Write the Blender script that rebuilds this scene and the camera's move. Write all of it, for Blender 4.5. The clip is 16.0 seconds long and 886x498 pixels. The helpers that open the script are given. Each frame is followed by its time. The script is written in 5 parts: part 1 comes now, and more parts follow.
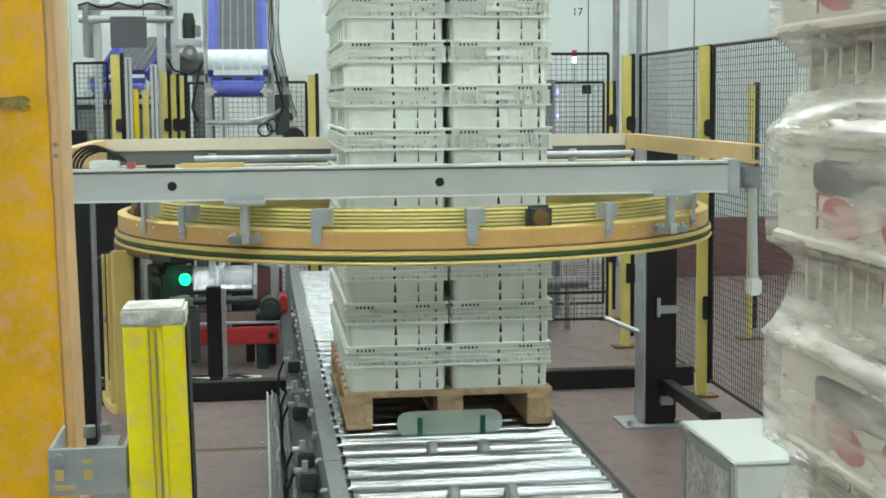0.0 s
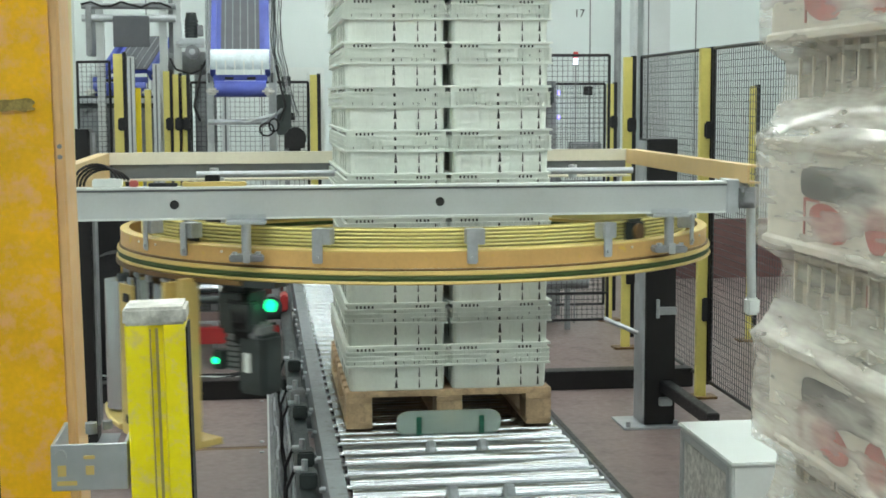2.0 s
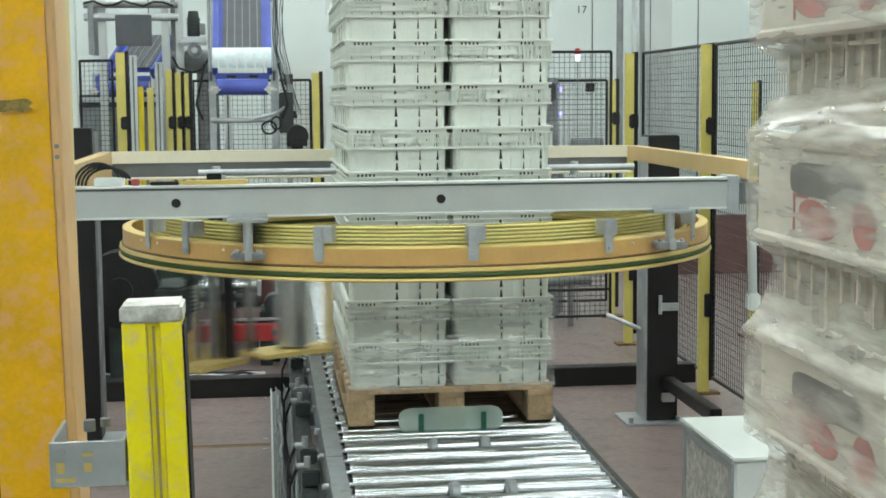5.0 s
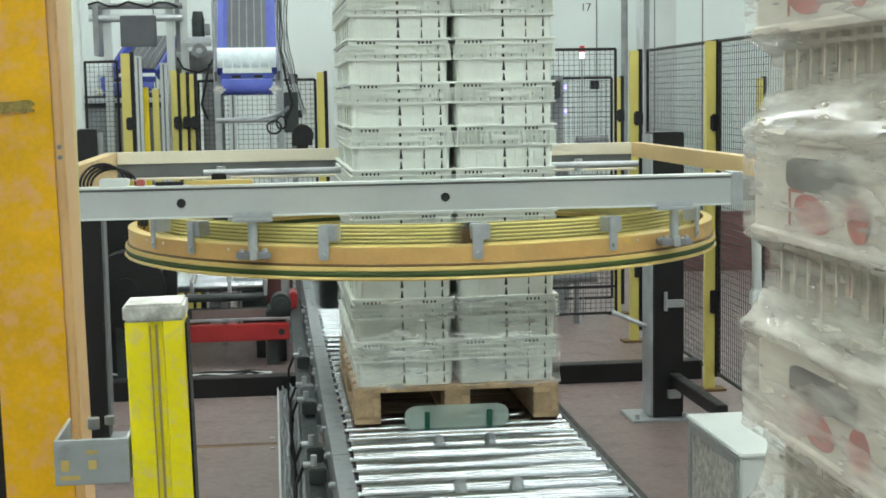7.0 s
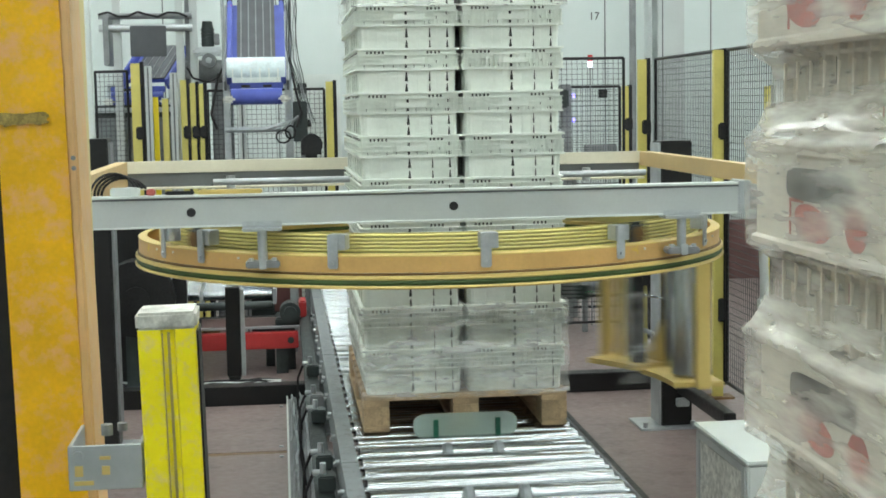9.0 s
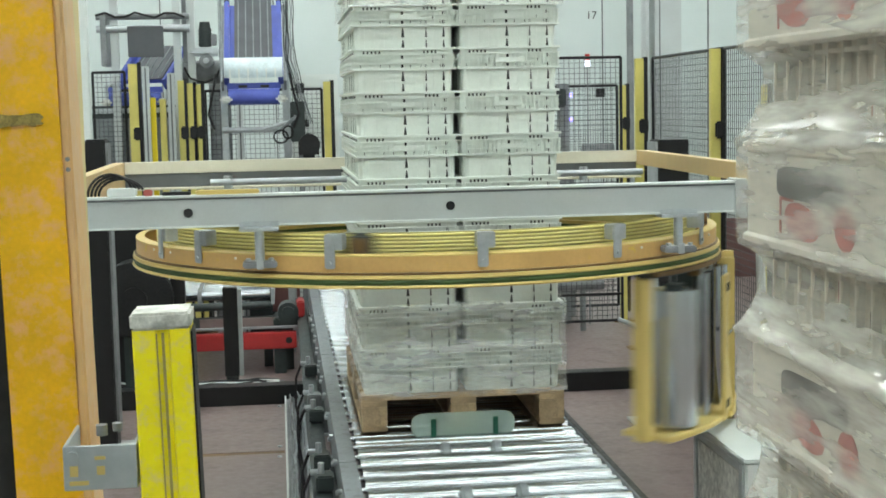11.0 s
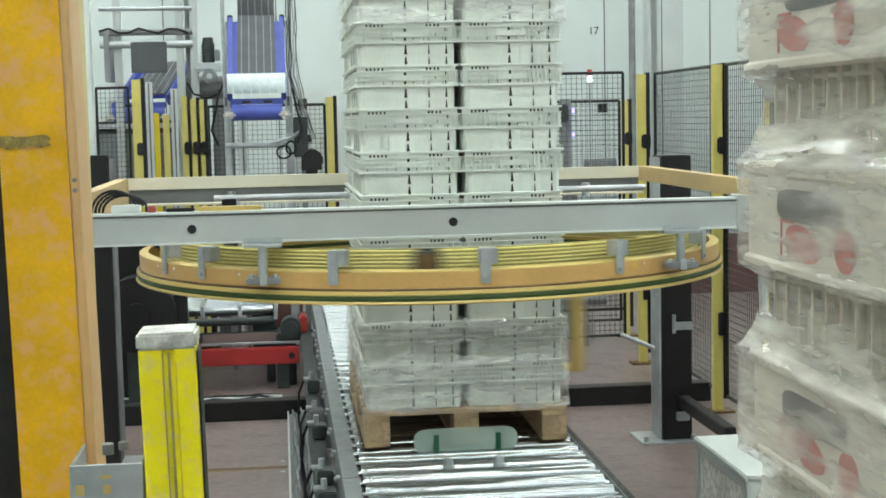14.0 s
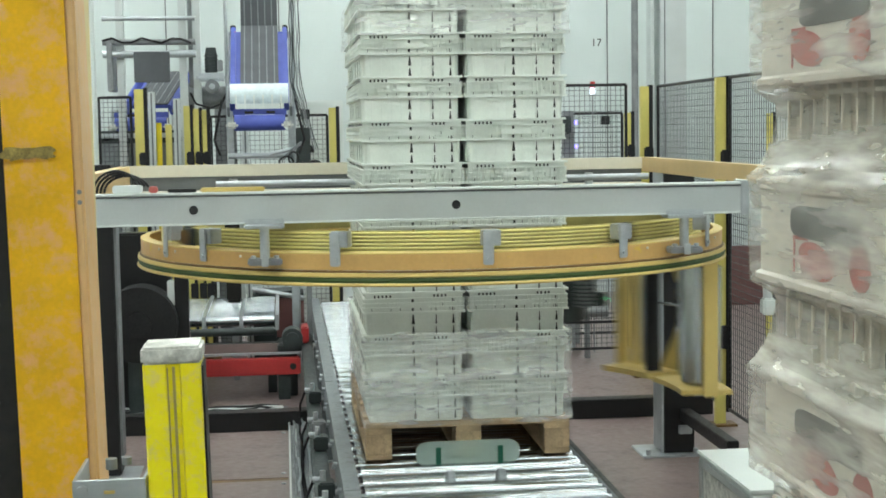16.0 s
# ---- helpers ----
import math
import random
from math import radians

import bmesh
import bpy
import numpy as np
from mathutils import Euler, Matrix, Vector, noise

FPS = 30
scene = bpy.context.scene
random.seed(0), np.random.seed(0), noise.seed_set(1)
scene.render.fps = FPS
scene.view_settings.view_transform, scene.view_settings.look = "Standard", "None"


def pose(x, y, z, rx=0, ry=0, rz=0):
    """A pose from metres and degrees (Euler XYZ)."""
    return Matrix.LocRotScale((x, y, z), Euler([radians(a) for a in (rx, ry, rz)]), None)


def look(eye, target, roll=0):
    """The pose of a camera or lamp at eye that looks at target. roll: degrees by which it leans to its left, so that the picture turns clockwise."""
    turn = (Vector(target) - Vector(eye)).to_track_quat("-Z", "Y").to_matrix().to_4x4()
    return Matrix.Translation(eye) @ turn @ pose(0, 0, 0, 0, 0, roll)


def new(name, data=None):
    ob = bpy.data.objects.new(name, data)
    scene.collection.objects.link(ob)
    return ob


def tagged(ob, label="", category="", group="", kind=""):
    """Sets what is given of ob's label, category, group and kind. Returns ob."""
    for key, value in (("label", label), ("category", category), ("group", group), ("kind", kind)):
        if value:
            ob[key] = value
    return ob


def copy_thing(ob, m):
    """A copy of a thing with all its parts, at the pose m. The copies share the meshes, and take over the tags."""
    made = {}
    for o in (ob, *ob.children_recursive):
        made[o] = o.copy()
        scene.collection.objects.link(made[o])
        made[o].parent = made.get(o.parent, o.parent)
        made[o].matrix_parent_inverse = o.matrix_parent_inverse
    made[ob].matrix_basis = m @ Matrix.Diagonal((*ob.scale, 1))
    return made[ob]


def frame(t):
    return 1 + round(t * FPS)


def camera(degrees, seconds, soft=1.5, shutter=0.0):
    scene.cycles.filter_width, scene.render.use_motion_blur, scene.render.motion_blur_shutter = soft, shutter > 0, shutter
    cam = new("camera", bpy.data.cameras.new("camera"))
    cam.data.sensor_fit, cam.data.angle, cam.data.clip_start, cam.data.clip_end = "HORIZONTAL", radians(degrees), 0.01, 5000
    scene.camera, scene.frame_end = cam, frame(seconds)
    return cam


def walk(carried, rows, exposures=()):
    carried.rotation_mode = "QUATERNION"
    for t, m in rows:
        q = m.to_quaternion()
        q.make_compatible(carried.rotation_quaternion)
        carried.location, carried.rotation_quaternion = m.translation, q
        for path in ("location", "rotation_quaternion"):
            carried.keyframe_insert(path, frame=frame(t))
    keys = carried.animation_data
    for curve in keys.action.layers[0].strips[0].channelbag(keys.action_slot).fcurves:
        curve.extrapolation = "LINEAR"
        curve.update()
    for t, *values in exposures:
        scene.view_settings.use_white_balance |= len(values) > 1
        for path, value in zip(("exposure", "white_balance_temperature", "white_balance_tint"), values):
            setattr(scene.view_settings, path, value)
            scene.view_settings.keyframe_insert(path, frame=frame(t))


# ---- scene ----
cam = camera(34.2, 16.0, soft=1.7, shutter=0.6)
PATH = [
    (0, (-0.707, -6.013, 1.759), (-0.458, -4.04, 1.552), -0.5),
    (0.5, (-0.705, -6.023, 1.763), (-0.454, -4.05, 1.558), -0.4),
    (1, (-0.7, -6.036, 1.764), (-0.447, -4.063, 1.559), -0.3),
    (1.5, (-0.702, -6.039, 1.765), (-0.447, -4.066, 1.558), -0.3),
    (2, (-0.705, -6.042, 1.764), (-0.458, -4.069, 1.557), -0.2),
    (2.5, (-0.704, -6.042, 1.764), (-0.46, -4.068, 1.557), -0.3),
    (3, (-0.703, -6.044, 1.764), (-0.461, -4.069, 1.557), -0.4),
    (3.5, (-0.699, -6.052, 1.766), (-0.458, -4.077, 1.562), -0.4),
    (4, (-0.699, -6.054, 1.766), (-0.458, -4.079, 1.56), -0.4),
    (6.5, (-0.69, -6.06, 1.764), (-0.454, -4.085, 1.549), -0.8),
    (7, (-0.69, -6.067, 1.765), (-0.458, -4.092, 1.552), -0.9),
    (7.5, (-0.689, -6.075, 1.766), (-0.459, -4.099, 1.556), -0.9),
    (8, (-0.689, -6.084, 1.766), (-0.466, -4.107, 1.56), -1.1),
    (8.5, (-0.692, -6.089, 1.768), (-0.472, -4.112, 1.562), -1.0),
    (9, (-0.691, -6.093, 1.768), (-0.471, -4.115, 1.567), -1.0),
    (11.5, (-0.685, -6.101, 1.769), (-0.463, -4.123, 1.567), -1.3),
    (12, (-0.686, -6.104, 1.77), (-0.464, -4.126, 1.57), -1.4),
    (12.5, (-0.685, -6.11, 1.773), (-0.466, -4.131, 1.581), -1.3),
    (13, (-0.685, -6.113, 1.774), (-0.467, -4.134, 1.588), -1.3),
    (13.5, (-0.684, -6.113, 1.774), (-0.466, -4.133, 1.591), -1.3),
    (14, (-0.688, -6.112, 1.777), (-0.469, -4.132, 1.595), -1.2),
    (14.5, (-0.689, -6.108, 1.777), (-0.468, -4.129, 1.6), -1.1),
    (15, (-0.691, -6.107, 1.777), (-0.468, -4.127, 1.602), -1.0),
    (15.5, (-0.694, -6.101, 1.779), (-0.473, -4.121, 1.606), -1.0),
    (16, (-0.694, -6.096, 1.78), (-0.476, -4.115, 1.613), -0.9),
]
walk(cam, [(t, look(eye, target, roll)) for t, eye, target, roll in PATH])


# ---- world and light ----
world = bpy.data.worlds.new("hall_world")
scene.world = world
world.use_nodes = True
bg = world.node_tree.nodes["Background"]
bg.inputs[0].default_value = (0.75, 0.85, 0.9, 1)
bg.inputs[1].default_value = 0.3
scene.view_settings.exposure = 0.32


# ---- materials ----
def mat(name, col, rough=0.5, metal=0.0, var=0.12, scale=6.0, bump=0.0, fine=60.0, dirt=None, dirt_amt=0.0,
        trans=0.0, emit=0.0, alpha=1.0, island=0.0, coat=0.0, ior=1.45, sub=0.0):
    m = bpy.data.materials.new(name)
    m.use_nodes = True
    nt = m.node_tree
    n, l = nt.nodes, nt.links
    b = n["Principled BSDF"]
    b.inputs["Roughness"].default_value = rough
    b.inputs["Metallic"].default_value = metal
    b.inputs["IOR"].default_value = ior
    b.inputs["Transmission Weight"].default_value = trans
    b.inputs["Alpha"].default_value = alpha
    b.inputs["Coat Weight"].default_value = coat
    if sub:
        b.inputs["Subsurface Weight"].default_value = sub
        b.inputs["Subsurface Radius"].default_value = (0.02, 0.02, 0.02)
    tc = n.new("ShaderNodeTexCoord")
    big = n.new("ShaderNodeTexNoise")
    big.inputs["Scale"].default_value = scale
    big.inputs["Detail"].default_value = 6
    l.new(tc.outputs["Object"], big.inputs["Vector"])
    small = n.new("ShaderNodeTexNoise")
    small.inputs["Scale"].default_value = fine
    small.inputs["Detail"].default_value = 4
    l.new(tc.outputs["Object"], small.inputs["Vector"])
    ramp = n.new("ShaderNodeMapRange")
    ramp.inputs[1].default_value, ramp.inputs[2].default_value = 0.3, 0.7
    ramp.inputs[3].default_value, ramp.inputs[4].default_value = 1 - var, 1 + var
    l.new(big.outputs[0], ramp.inputs[0])
    ramp2 = n.new("ShaderNodeMapRange")
    ramp2.inputs[1].default_value, ramp2.inputs[2].default_value = 0.3, 0.7
    ramp2.inputs[3].default_value, ramp2.inputs[4].default_value = 1 - var * 0.5, 1 + var * 0.5
    l.new(small.outputs[0], ramp2.inputs[0])
    mul = n.new("ShaderNodeMath")
    mul.operation = "MULTIPLY"
    l.new(ramp.outputs[0], mul.inputs[0])
    l.new(ramp2.outputs[0], mul.inputs[1])
    fac = mul.outputs[0]
    if island:
        oi = n.new("ShaderNodeObjectInfo")
        r3 = n.new("ShaderNodeMapRange")
        r3.inputs[3].default_value, r3.inputs[4].default_value = 1 - island, 1 + island
        l.new(oi.outputs["Random"], r3.inputs[0])
        m2 = n.new("ShaderNodeMath")
        m2.operation = "MULTIPLY"
        l.new(fac, m2.inputs[0])
        l.new(r3.outputs[0], m2.inputs[1])
        fac = m2.outputs[0]
    vm = n.new("ShaderNodeVectorMath")
    vm.operation = "SCALE"
    vm.inputs[0].default_value = col
    l.new(fac, vm.inputs["Scale"])
    out = vm.outputs[0]
    if dirt:
        dn = n.new("ShaderNodeTexNoise")
        dn.inputs["Scale"].default_value = scale * 2.3
        dn.inputs["Detail"].default_value = 8
        dn.inputs["Roughness"].default_value = 0.7
        l.new(tc.outputs["Object"], dn.inputs["Vector"])
        dr = n.new("ShaderNodeMapRange")
        dr.inputs[1].default_value, dr.inputs[2].default_value = 0.62 - 0.25 * dirt_amt, 0.72
        l.new(dn.outputs[0], dr.inputs[0])
        mx = n.new("ShaderNodeMix")
        mx.data_type = "RGBA"
        l.new(dr.outputs[0], mx.inputs["Factor"])
        l.new(out, mx.inputs["A"])
        mx.inputs["B"].default_value = (*dirt, 1)
        out = mx.outputs["Result"]
    l.new(out, b.inputs["Base Color"])
    if emit:
        l.new(out, b.inputs["Emission Color"])
        b.inputs["Emission Strength"].default_value = emit
    rr = n.new("ShaderNodeMapRange")
    rr.inputs[1].default_value, rr.inputs[2].default_value = 0.3, 0.7
    rr.inputs[3].default_value, rr.inputs[4].default_value = max(0.02, rough * 0.8), min(1, rough * 1.2)
    l.new(small.outputs[0], rr.inputs[0])
    l.new(rr.outputs[0], b.inputs["Roughness"])
    if bump:
        bp = n.new("ShaderNodeBump")
        bp.inputs["Strength"].default_value = bump
        bp.inputs["Distance"].default_value = 0.004
        l.new(small.outputs[0], bp.inputs["Height"])
        l.new(bp.outputs[0], b.inputs["Normal"])
    return m


M_FLOOR = mat("resin_floor", (0.215, 0.160, 0.152), 0.38, var=0.10, scale=1.6, fine=25, bump=0.05, dirt=(0.12, 0.085, 0.08), dirt_amt=0.45)
M_WALL = mat("white_panel_wall", (0.60, 0.66, 0.65), 0.45, var=0.03, scale=0.8)
M_MAROON = mat("maroon_panel", (0.17, 0.075, 0.07), 0.45, var=0.12, scale=1.5)
M_CEIL = mat("grey_ceiling", (0.55, 0.57, 0.57), 0.6, var=0.05)
M_LAMP = mat("tube_light", (0.93, 1.0, 0.96), 0.5, var=0.0, emit=22.0)
M_CRATE = mat("white_crate_plastic", (0.73, 0.77, 0.715), 0.38, var=0.06, scale=7, fine=90, bump=0.04, island=0.04, sub=0.15)
M_SLOT = mat("dark_slot", (0.03, 0.03, 0.03), 0.8, var=0.2)
M_WOOD = mat("pallet_wood", (0.42, 0.30, 0.18), 0.75, var=0.25, scale=9, fine=110, bump=0.4, island=0.15, dirt=(0.2, 0.14, 0.09), dirt_amt=0.4)
M_STEEL = mat("zinc_roller_steel", (0.42, 0.445, 0.46), 0.15, metal=1.0, var=0.10, scale=14, fine=120, island=0.06)
M_RAIL = mat("grey_rail_paint", (0.20, 0.22, 0.23), 0.42, var=0.12, scale=8, bump=0.05, dirt=(0.1, 0.1, 0.1), dirt_amt=0.3)
M_ZINC = mat("galvanised_plate", (0.46, 0.49, 0.51), 0.4, metal=0.6, var=0.12, scale=12, fine=70)
M_BLACK = mat("black_frame_paint", (0.008, 0.008, 0.009), 0.4, var=0.3, scale=6)
M_RUBBER = mat("black_rubber", (0.010, 0.010, 0.011), 0.65, var=0.3)
M_ALU = mat("anodised_aluminium", (0.52, 0.55, 0.55), 0.42, metal=0.35, var=0.05, scale=5, fine=90)
M_ALUD = mat("aluminium_groove", (0.13, 0.14, 0.145), 0.55, var=0.1)
M_CREAM = mat("cream_frame_paint", (0.70, 0.66, 0.54), 0.45, var=0.05)
M_ORANGE = mat("orange_yellow_ring_paint", (0.60, 0.37, 0.13), 0.42, var=0.08, scale=7, fine=70, dirt=(0.70, 0.48, 0.02), dirt_amt=0.10)
M_FRAMEO = mat("peach_frame_paint", (0.62, 0.44, 0.21), 0.42, var=0.06, scale=6)
M_RINGY = mat("pale_yellow_ring_paint", (0.64, 0.48, 0.16), 0.4, var=0.06)
M_GREEN = mat("green_drive_belt", (0.045, 0.085, 0.02), 0.55, var=0.15)
M_RIB = mat("yellow_conductor_rail", (0.76, 0.69, 0.26), 0.4, var=0.08)
M_RIBBACK = mat("olive_conductor_backing", (0.42, 0.36, 0.12), 0.55, var=0.12)
M_BROWN = mat("dark_brown", (0.16, 0.09, 0.03), 0.5, var=0.3)
M_COLUMN = mat("orange_column_paint", (0.86, 0.46, 0.001), 0.36, var=0.10, scale=15, fine=160, dirt=(0.86, 0.45, 0.24), dirt_amt=0.55)
M_COLSIDE = mat("lit_edge_peach", (0.74, 0.47, 0.22), 0.42, var=0.07, scale=9)
M_COLRIM = mat("pale_yellow_edge_paint", (0.72, 0.59, 0.27), 0.42, var=0.06, scale=9)
M_SENSOR = mat("bright_yellow_sensor_paint", (0.98, 0.84, 0.003), 0.36, var=0.05, scale=26, fine=160, dirt=(0.84, 0.70, 0.30), dirt_amt=0.5)
M_CAP = mat("scuffed_grey_cap", (0.62, 0.62, 0.58), 0.5, var=0.35, scale=40, fine=200, bump=0.3)
M_FENCEY = mat("yellow_fence_post_paint", (0.62, 0.54, 0.15), 0.45, var=0.07, scale=6)
M_FENCEW = mat("brightyellow_post_paint", (0.78, 0.60, 0.02), 0.45, var=0.08, scale=6)
M_MESH = mat("dark_mesh_wire", (0.05, 0.055, 0.06), 0.5, var=0.15)
M_BLUE = mat("blue_belt_plastic", (0.075, 0.105, 0.42), 0.45, var=0.12, scale=8)
M_GREYBELT = mat("grey_belt", (0.085, 0.09, 0.10), 0.6, var=0.12, scale=8)
M_BRIGHT = mat("pale_cover_sheen", (0.62, 0.72, 0.76), 0.16, var=0.12, scale=14, coat=0.6)
M_RED = mat("red_frame_paint", (0.42, 0.035, 0.035), 0.4, var=0.12)
M_MACH = mat("machine_grey_paint", (0.22, 0.23, 0.24), 0.5, var=0.2, scale=8)
M_DARKM = mat("dark_motor_paint", (0.035, 0.045, 0.045), 0.45, var=0.25, scale=12)
M_CAB = mat("pale_cabinet_paint", (0.66, 0.70, 0.68), 0.4, var=0.04, scale=4)
M_FILM = mat("stretch_film_roll", (0.58, 0.61, 0.62), 0.20, metal=0.9, var=0.02, scale=4, fine=8)
M_LED = mat("green_signal_light", (0.008, 0.95, 0.30), 0.4, var=0.0, emit=2.0)
M_LEDW = mat("white_signal_light", (0.8, 0.85, 1.0), 0.4, var=0.0, emit=2.0)
M_LEDB = mat("violet_indicator", (0.25, 0.2, 1.0), 0.4, var=0.0, emit=4.0)
M_LEDR = mat("red_beacon", (0.6, 0.03, 0.03), 0.35, var=0.05)
M_ACRYL = mat("green_tinted_acrylic", (0.80, 0.95, 0.89), 0.05, var=0.03, trans=0.72, ior=1.35)
M_GBRKT = mat("green_bracket", (0.01, 0.10, 0.06), 0.45, var=0.1)
M_GRIP = mat("painted_grip_shade", (0.10, 0.095, 0.09), 0.6, var=0.25)
M_REDLAB = mat("red_printed_label", (0.42, 0.10, 0.085), 0.6, var=0.2)
M_CARD = mat("beige_crate_plastic", (0.56, 0.49, 0.385), 0.5, var=0.10, scale=9, fine=80)
M_SMEAR = mat("grease_smear", (0.30, 0.22, 0.06), 0.5, var=0.5, scale=60, fine=300)
M_CARDW = mat("white_crate_rim", (0.62, 0.58, 0.50), 0.45, var=0.08, scale=9)


def film_mat(name, tint, see, rough, lo=0.6, hi=1.7, stretch=16.0, lift=0.008):
    m = bpy.data.materials.new(name)
    m.use_nodes = True
    n, l = m.node_tree.nodes, m.node_tree.links
    for x in list(n):
        n.remove(x)
    o = n.new("ShaderNodeOutputMaterial")
    tr = n.new("ShaderNodeBsdfTransparent")
    gl = n.new("ShaderNodeBsdfPrincipled")
    gl.inputs["Base Color"].default_value = (*tint, 1)
    gl.inputs["Roughness"].default_value = rough
    gl.inputs["IOR"].default_value = 1.65
    mix = n.new("ShaderNodeMixShader")
    tc = n.new("ShaderNodeTexCoord")
    mp = n.new("ShaderNodeMapping")
    mp.inputs["Scale"].default_value = (2.0, 2.0, stretch)
    mp.inputs["Rotation"].default_value = (0.12, 0.1, 0)
    l.new(tc.outputs["Object"], mp.inputs[0])
    nz = n.new("ShaderNodeTexNoise")
    nz.inputs["Scale"].default_value = 3.0
    nz.inputs["Detail"].default_value = 3.5
    nz.inputs["Roughness"].default_value = 0.62
    l.new(mp.outputs[0], nz.inputs["Vector"])
    # Noise whitens the film in streaks, painting its sheen and haze.
    mr = n.new("ShaderNodeMapRange")
    mr.inputs[1].default_value, mr.inputs[2].default_value = 0.38, 0.75
    mr.inputs[3].default_value, mr.inputs[4].default_value = see * lo, see * hi
    l.new(nz.outputs[0], mr.inputs[0])
    bp = n.new("ShaderNodeBump")
    bp.inputs["Strength"].default_value = 0.4
    bp.inputs["Distance"].default_value = lift
    l.new(nz.outputs[0], bp.inputs["Height"])
    l.new(bp.outputs[0], gl.inputs["Normal"])
    l.new(mr.outputs[0], mix.inputs[0])
    l.new(tr.outputs[0], mix.inputs[1])
    through_film = n.new("ShaderNodeBsdfTranslucent")
    through_film.inputs["Color"].default_value = (0.95, 0.96, 0.95, 1)
    halves = n.new("ShaderNodeMixShader")
    halves.inputs[0].default_value = 0.15
    l.new(gl.outputs[0], halves.inputs[1])
    l.new(through_film.outputs[0], halves.inputs[2])
    l.new(halves.outputs[0], mix.inputs[2])
    l.new(mix.outputs[0], o.inputs[0])
    return m


M_WRAP = film_mat("clear_stretch_film", (0.97, 0.98, 0.98), 0.17, 0.24, 0.1, 2.6, 10.0, 0.0012)
M_WRAPN = film_mat("creased_stretch_film", (0.86, 0.83, 0.755), 0.42, 0.09, 0.35, 1.6, 14.0, 0.0014)


# ---- mesh helpers ----
def box(bm, x0, x1, y0, y1, z0, z1, m=None):
    c = [(x0, y0, z0), (x1, y0, z0), (x1, y1, z0), (x0, y1, z0), (x0, y0, z1), (x1, y0, z1), (x1, y1, z1), (x0, y1, z1)]
    v = [bm.verts.new(m @ Vector(p) if m else p) for p in c]
    for f in ((3, 2, 1, 0), (4, 5, 6, 7), (0, 1, 5, 4), (1, 2, 6, 5), (2, 3, 7, 6), (3, 0, 4, 7)):
        bm.faces.new([v[i] for i in f])
    return bm


def bbox(x0, x1, y0, y1, z0, z1, bev=0.003, m=None):
    bm = bmesh.new()
    box(bm, x0, x1, y0, y1, z0, z1, m)
    if bev:
        bmesh.ops.bevel(bm, geom=list(bm.edges), offset=bev, segments=2, affect="EDGES")
    return bm


def rod(bm, a, b, r, n=10, r2=None):
    a, b = Vector(a), Vector(b)
    d = (b - a).normalized()
    u = d.orthogonal().normalized()
    w = d.cross(u)
    r2 = r if r2 is None else r2
    ra = [bm.verts.new(a + r * (math.cos(2 * math.pi * i / n) * u + math.sin(2 * math.pi * i / n) * w)) for i in range(n)]
    rb = [bm.verts.new(b + r2 * (math.cos(2 * math.pi * i / n) * u + math.sin(2 * math.pi * i / n) * w)) for i in range(n)]
    for i in range(n):
        f = bm.faces.new([ra[i], ra[(i + 1) % n], rb[(i + 1) % n], rb[i]])
        f.smooth = True
    bm.faces.new([bm.verts.new(v.co) for v in ra[::-1]])
    bm.faces.new([bm.verts.new(v.co) for v in rb])
    return bm


def tube(points, r, n=8):
    bm = bmesh.new()
    for a, b in zip(points[:-1], points[1:]):
        rod(bm, a, b, r, n)
    return bm


def lathe(profile, n=128, a0=0.0, a1=360.0):
    """A closed profile of (radius, height) swept round the z axis."""
    bm = bmesh.new()
    full = abs(a1 - a0) >= 359.9
    count = n if full else n + 1
    rings = []
    for i in range(count):
        a = radians(a0 + (a1 - a0) * i / n)
        rings.append([bm.verts.new((r * math.cos(a), r * math.sin(a), z)) for r, z in profile])
    k = len(profile)
    for i in range(n):
        p, q = rings[i], rings[(i + 1) % count]
        for j in range(k):
            bm.faces.new([p[j], q[j], q[(j + 1) % k], p[(j + 1) % k]])
    if not full:
        bm.faces.new(rings[0][::-1])
        bm.faces.new(rings[-1])
    bmesh.ops.recalc_face_normals(bm, faces=bm.faces)
    return bm


def mesh_of(name, bm, material):
    me = bpy.data.meshes.new(name)
    bmesh.ops.recalc_face_normals(bm, faces=bm.faces)
    bm.to_mesh(me)
    bm.free()
    me.materials.append(material)
    return me


def part(name, bm, material, parent=None, label="", at=None):
    ob = new(name, mesh_of(name, bm, material))
    if parent:
        ob.parent = parent
    if at is not None:
        ob.matrix_basis = at
    if label:
        ob["label"] = label
    return ob


def alike(name, mesh, parent, at):
    ob = new(name, mesh)
    ob.parent = parent
    ob.matrix_basis = at
    return ob


def thing(name, label, category, at=None, group="", kind=""):
    ob = new(name)
    ob.empty_display_size = 0.1
    if at is not None:
        ob.matrix_basis = at
    return tagged(ob, label, category, group, kind)


def structure(name, bm, material, label, category):
    return tagged(part(name, bm, material), label, category, kind="structure")


# ---- the hall ----
WX0, WX1, WY0, WY1, WH = -6.0, 7.0, -9.0, 9.0, 6.0
structure("floor", bbox(WX0, WX1, WY0, WY1, -0.1, 0, 0), M_FLOOR, "worn pinkish grey resin floor of a packing hall", "floor")
wall_n = structure("wall_north", bbox(WX0, WX1, WY1, WY1 + 0.15, 0, WH, 0), M_WALL, "white insulated sandwich panel wall", "wall")
structure("wall_south", bbox(WX0, WX1, WY0 - 0.15, WY0, 0, WH, 0), M_WALL, "white insulated panel wall", "wall")
structure("wall_west", bbox(WX0 - 0.15, WX0, WY0, WY1, 0, WH, 0), M_WALL, "white insulated panel wall", "wall")
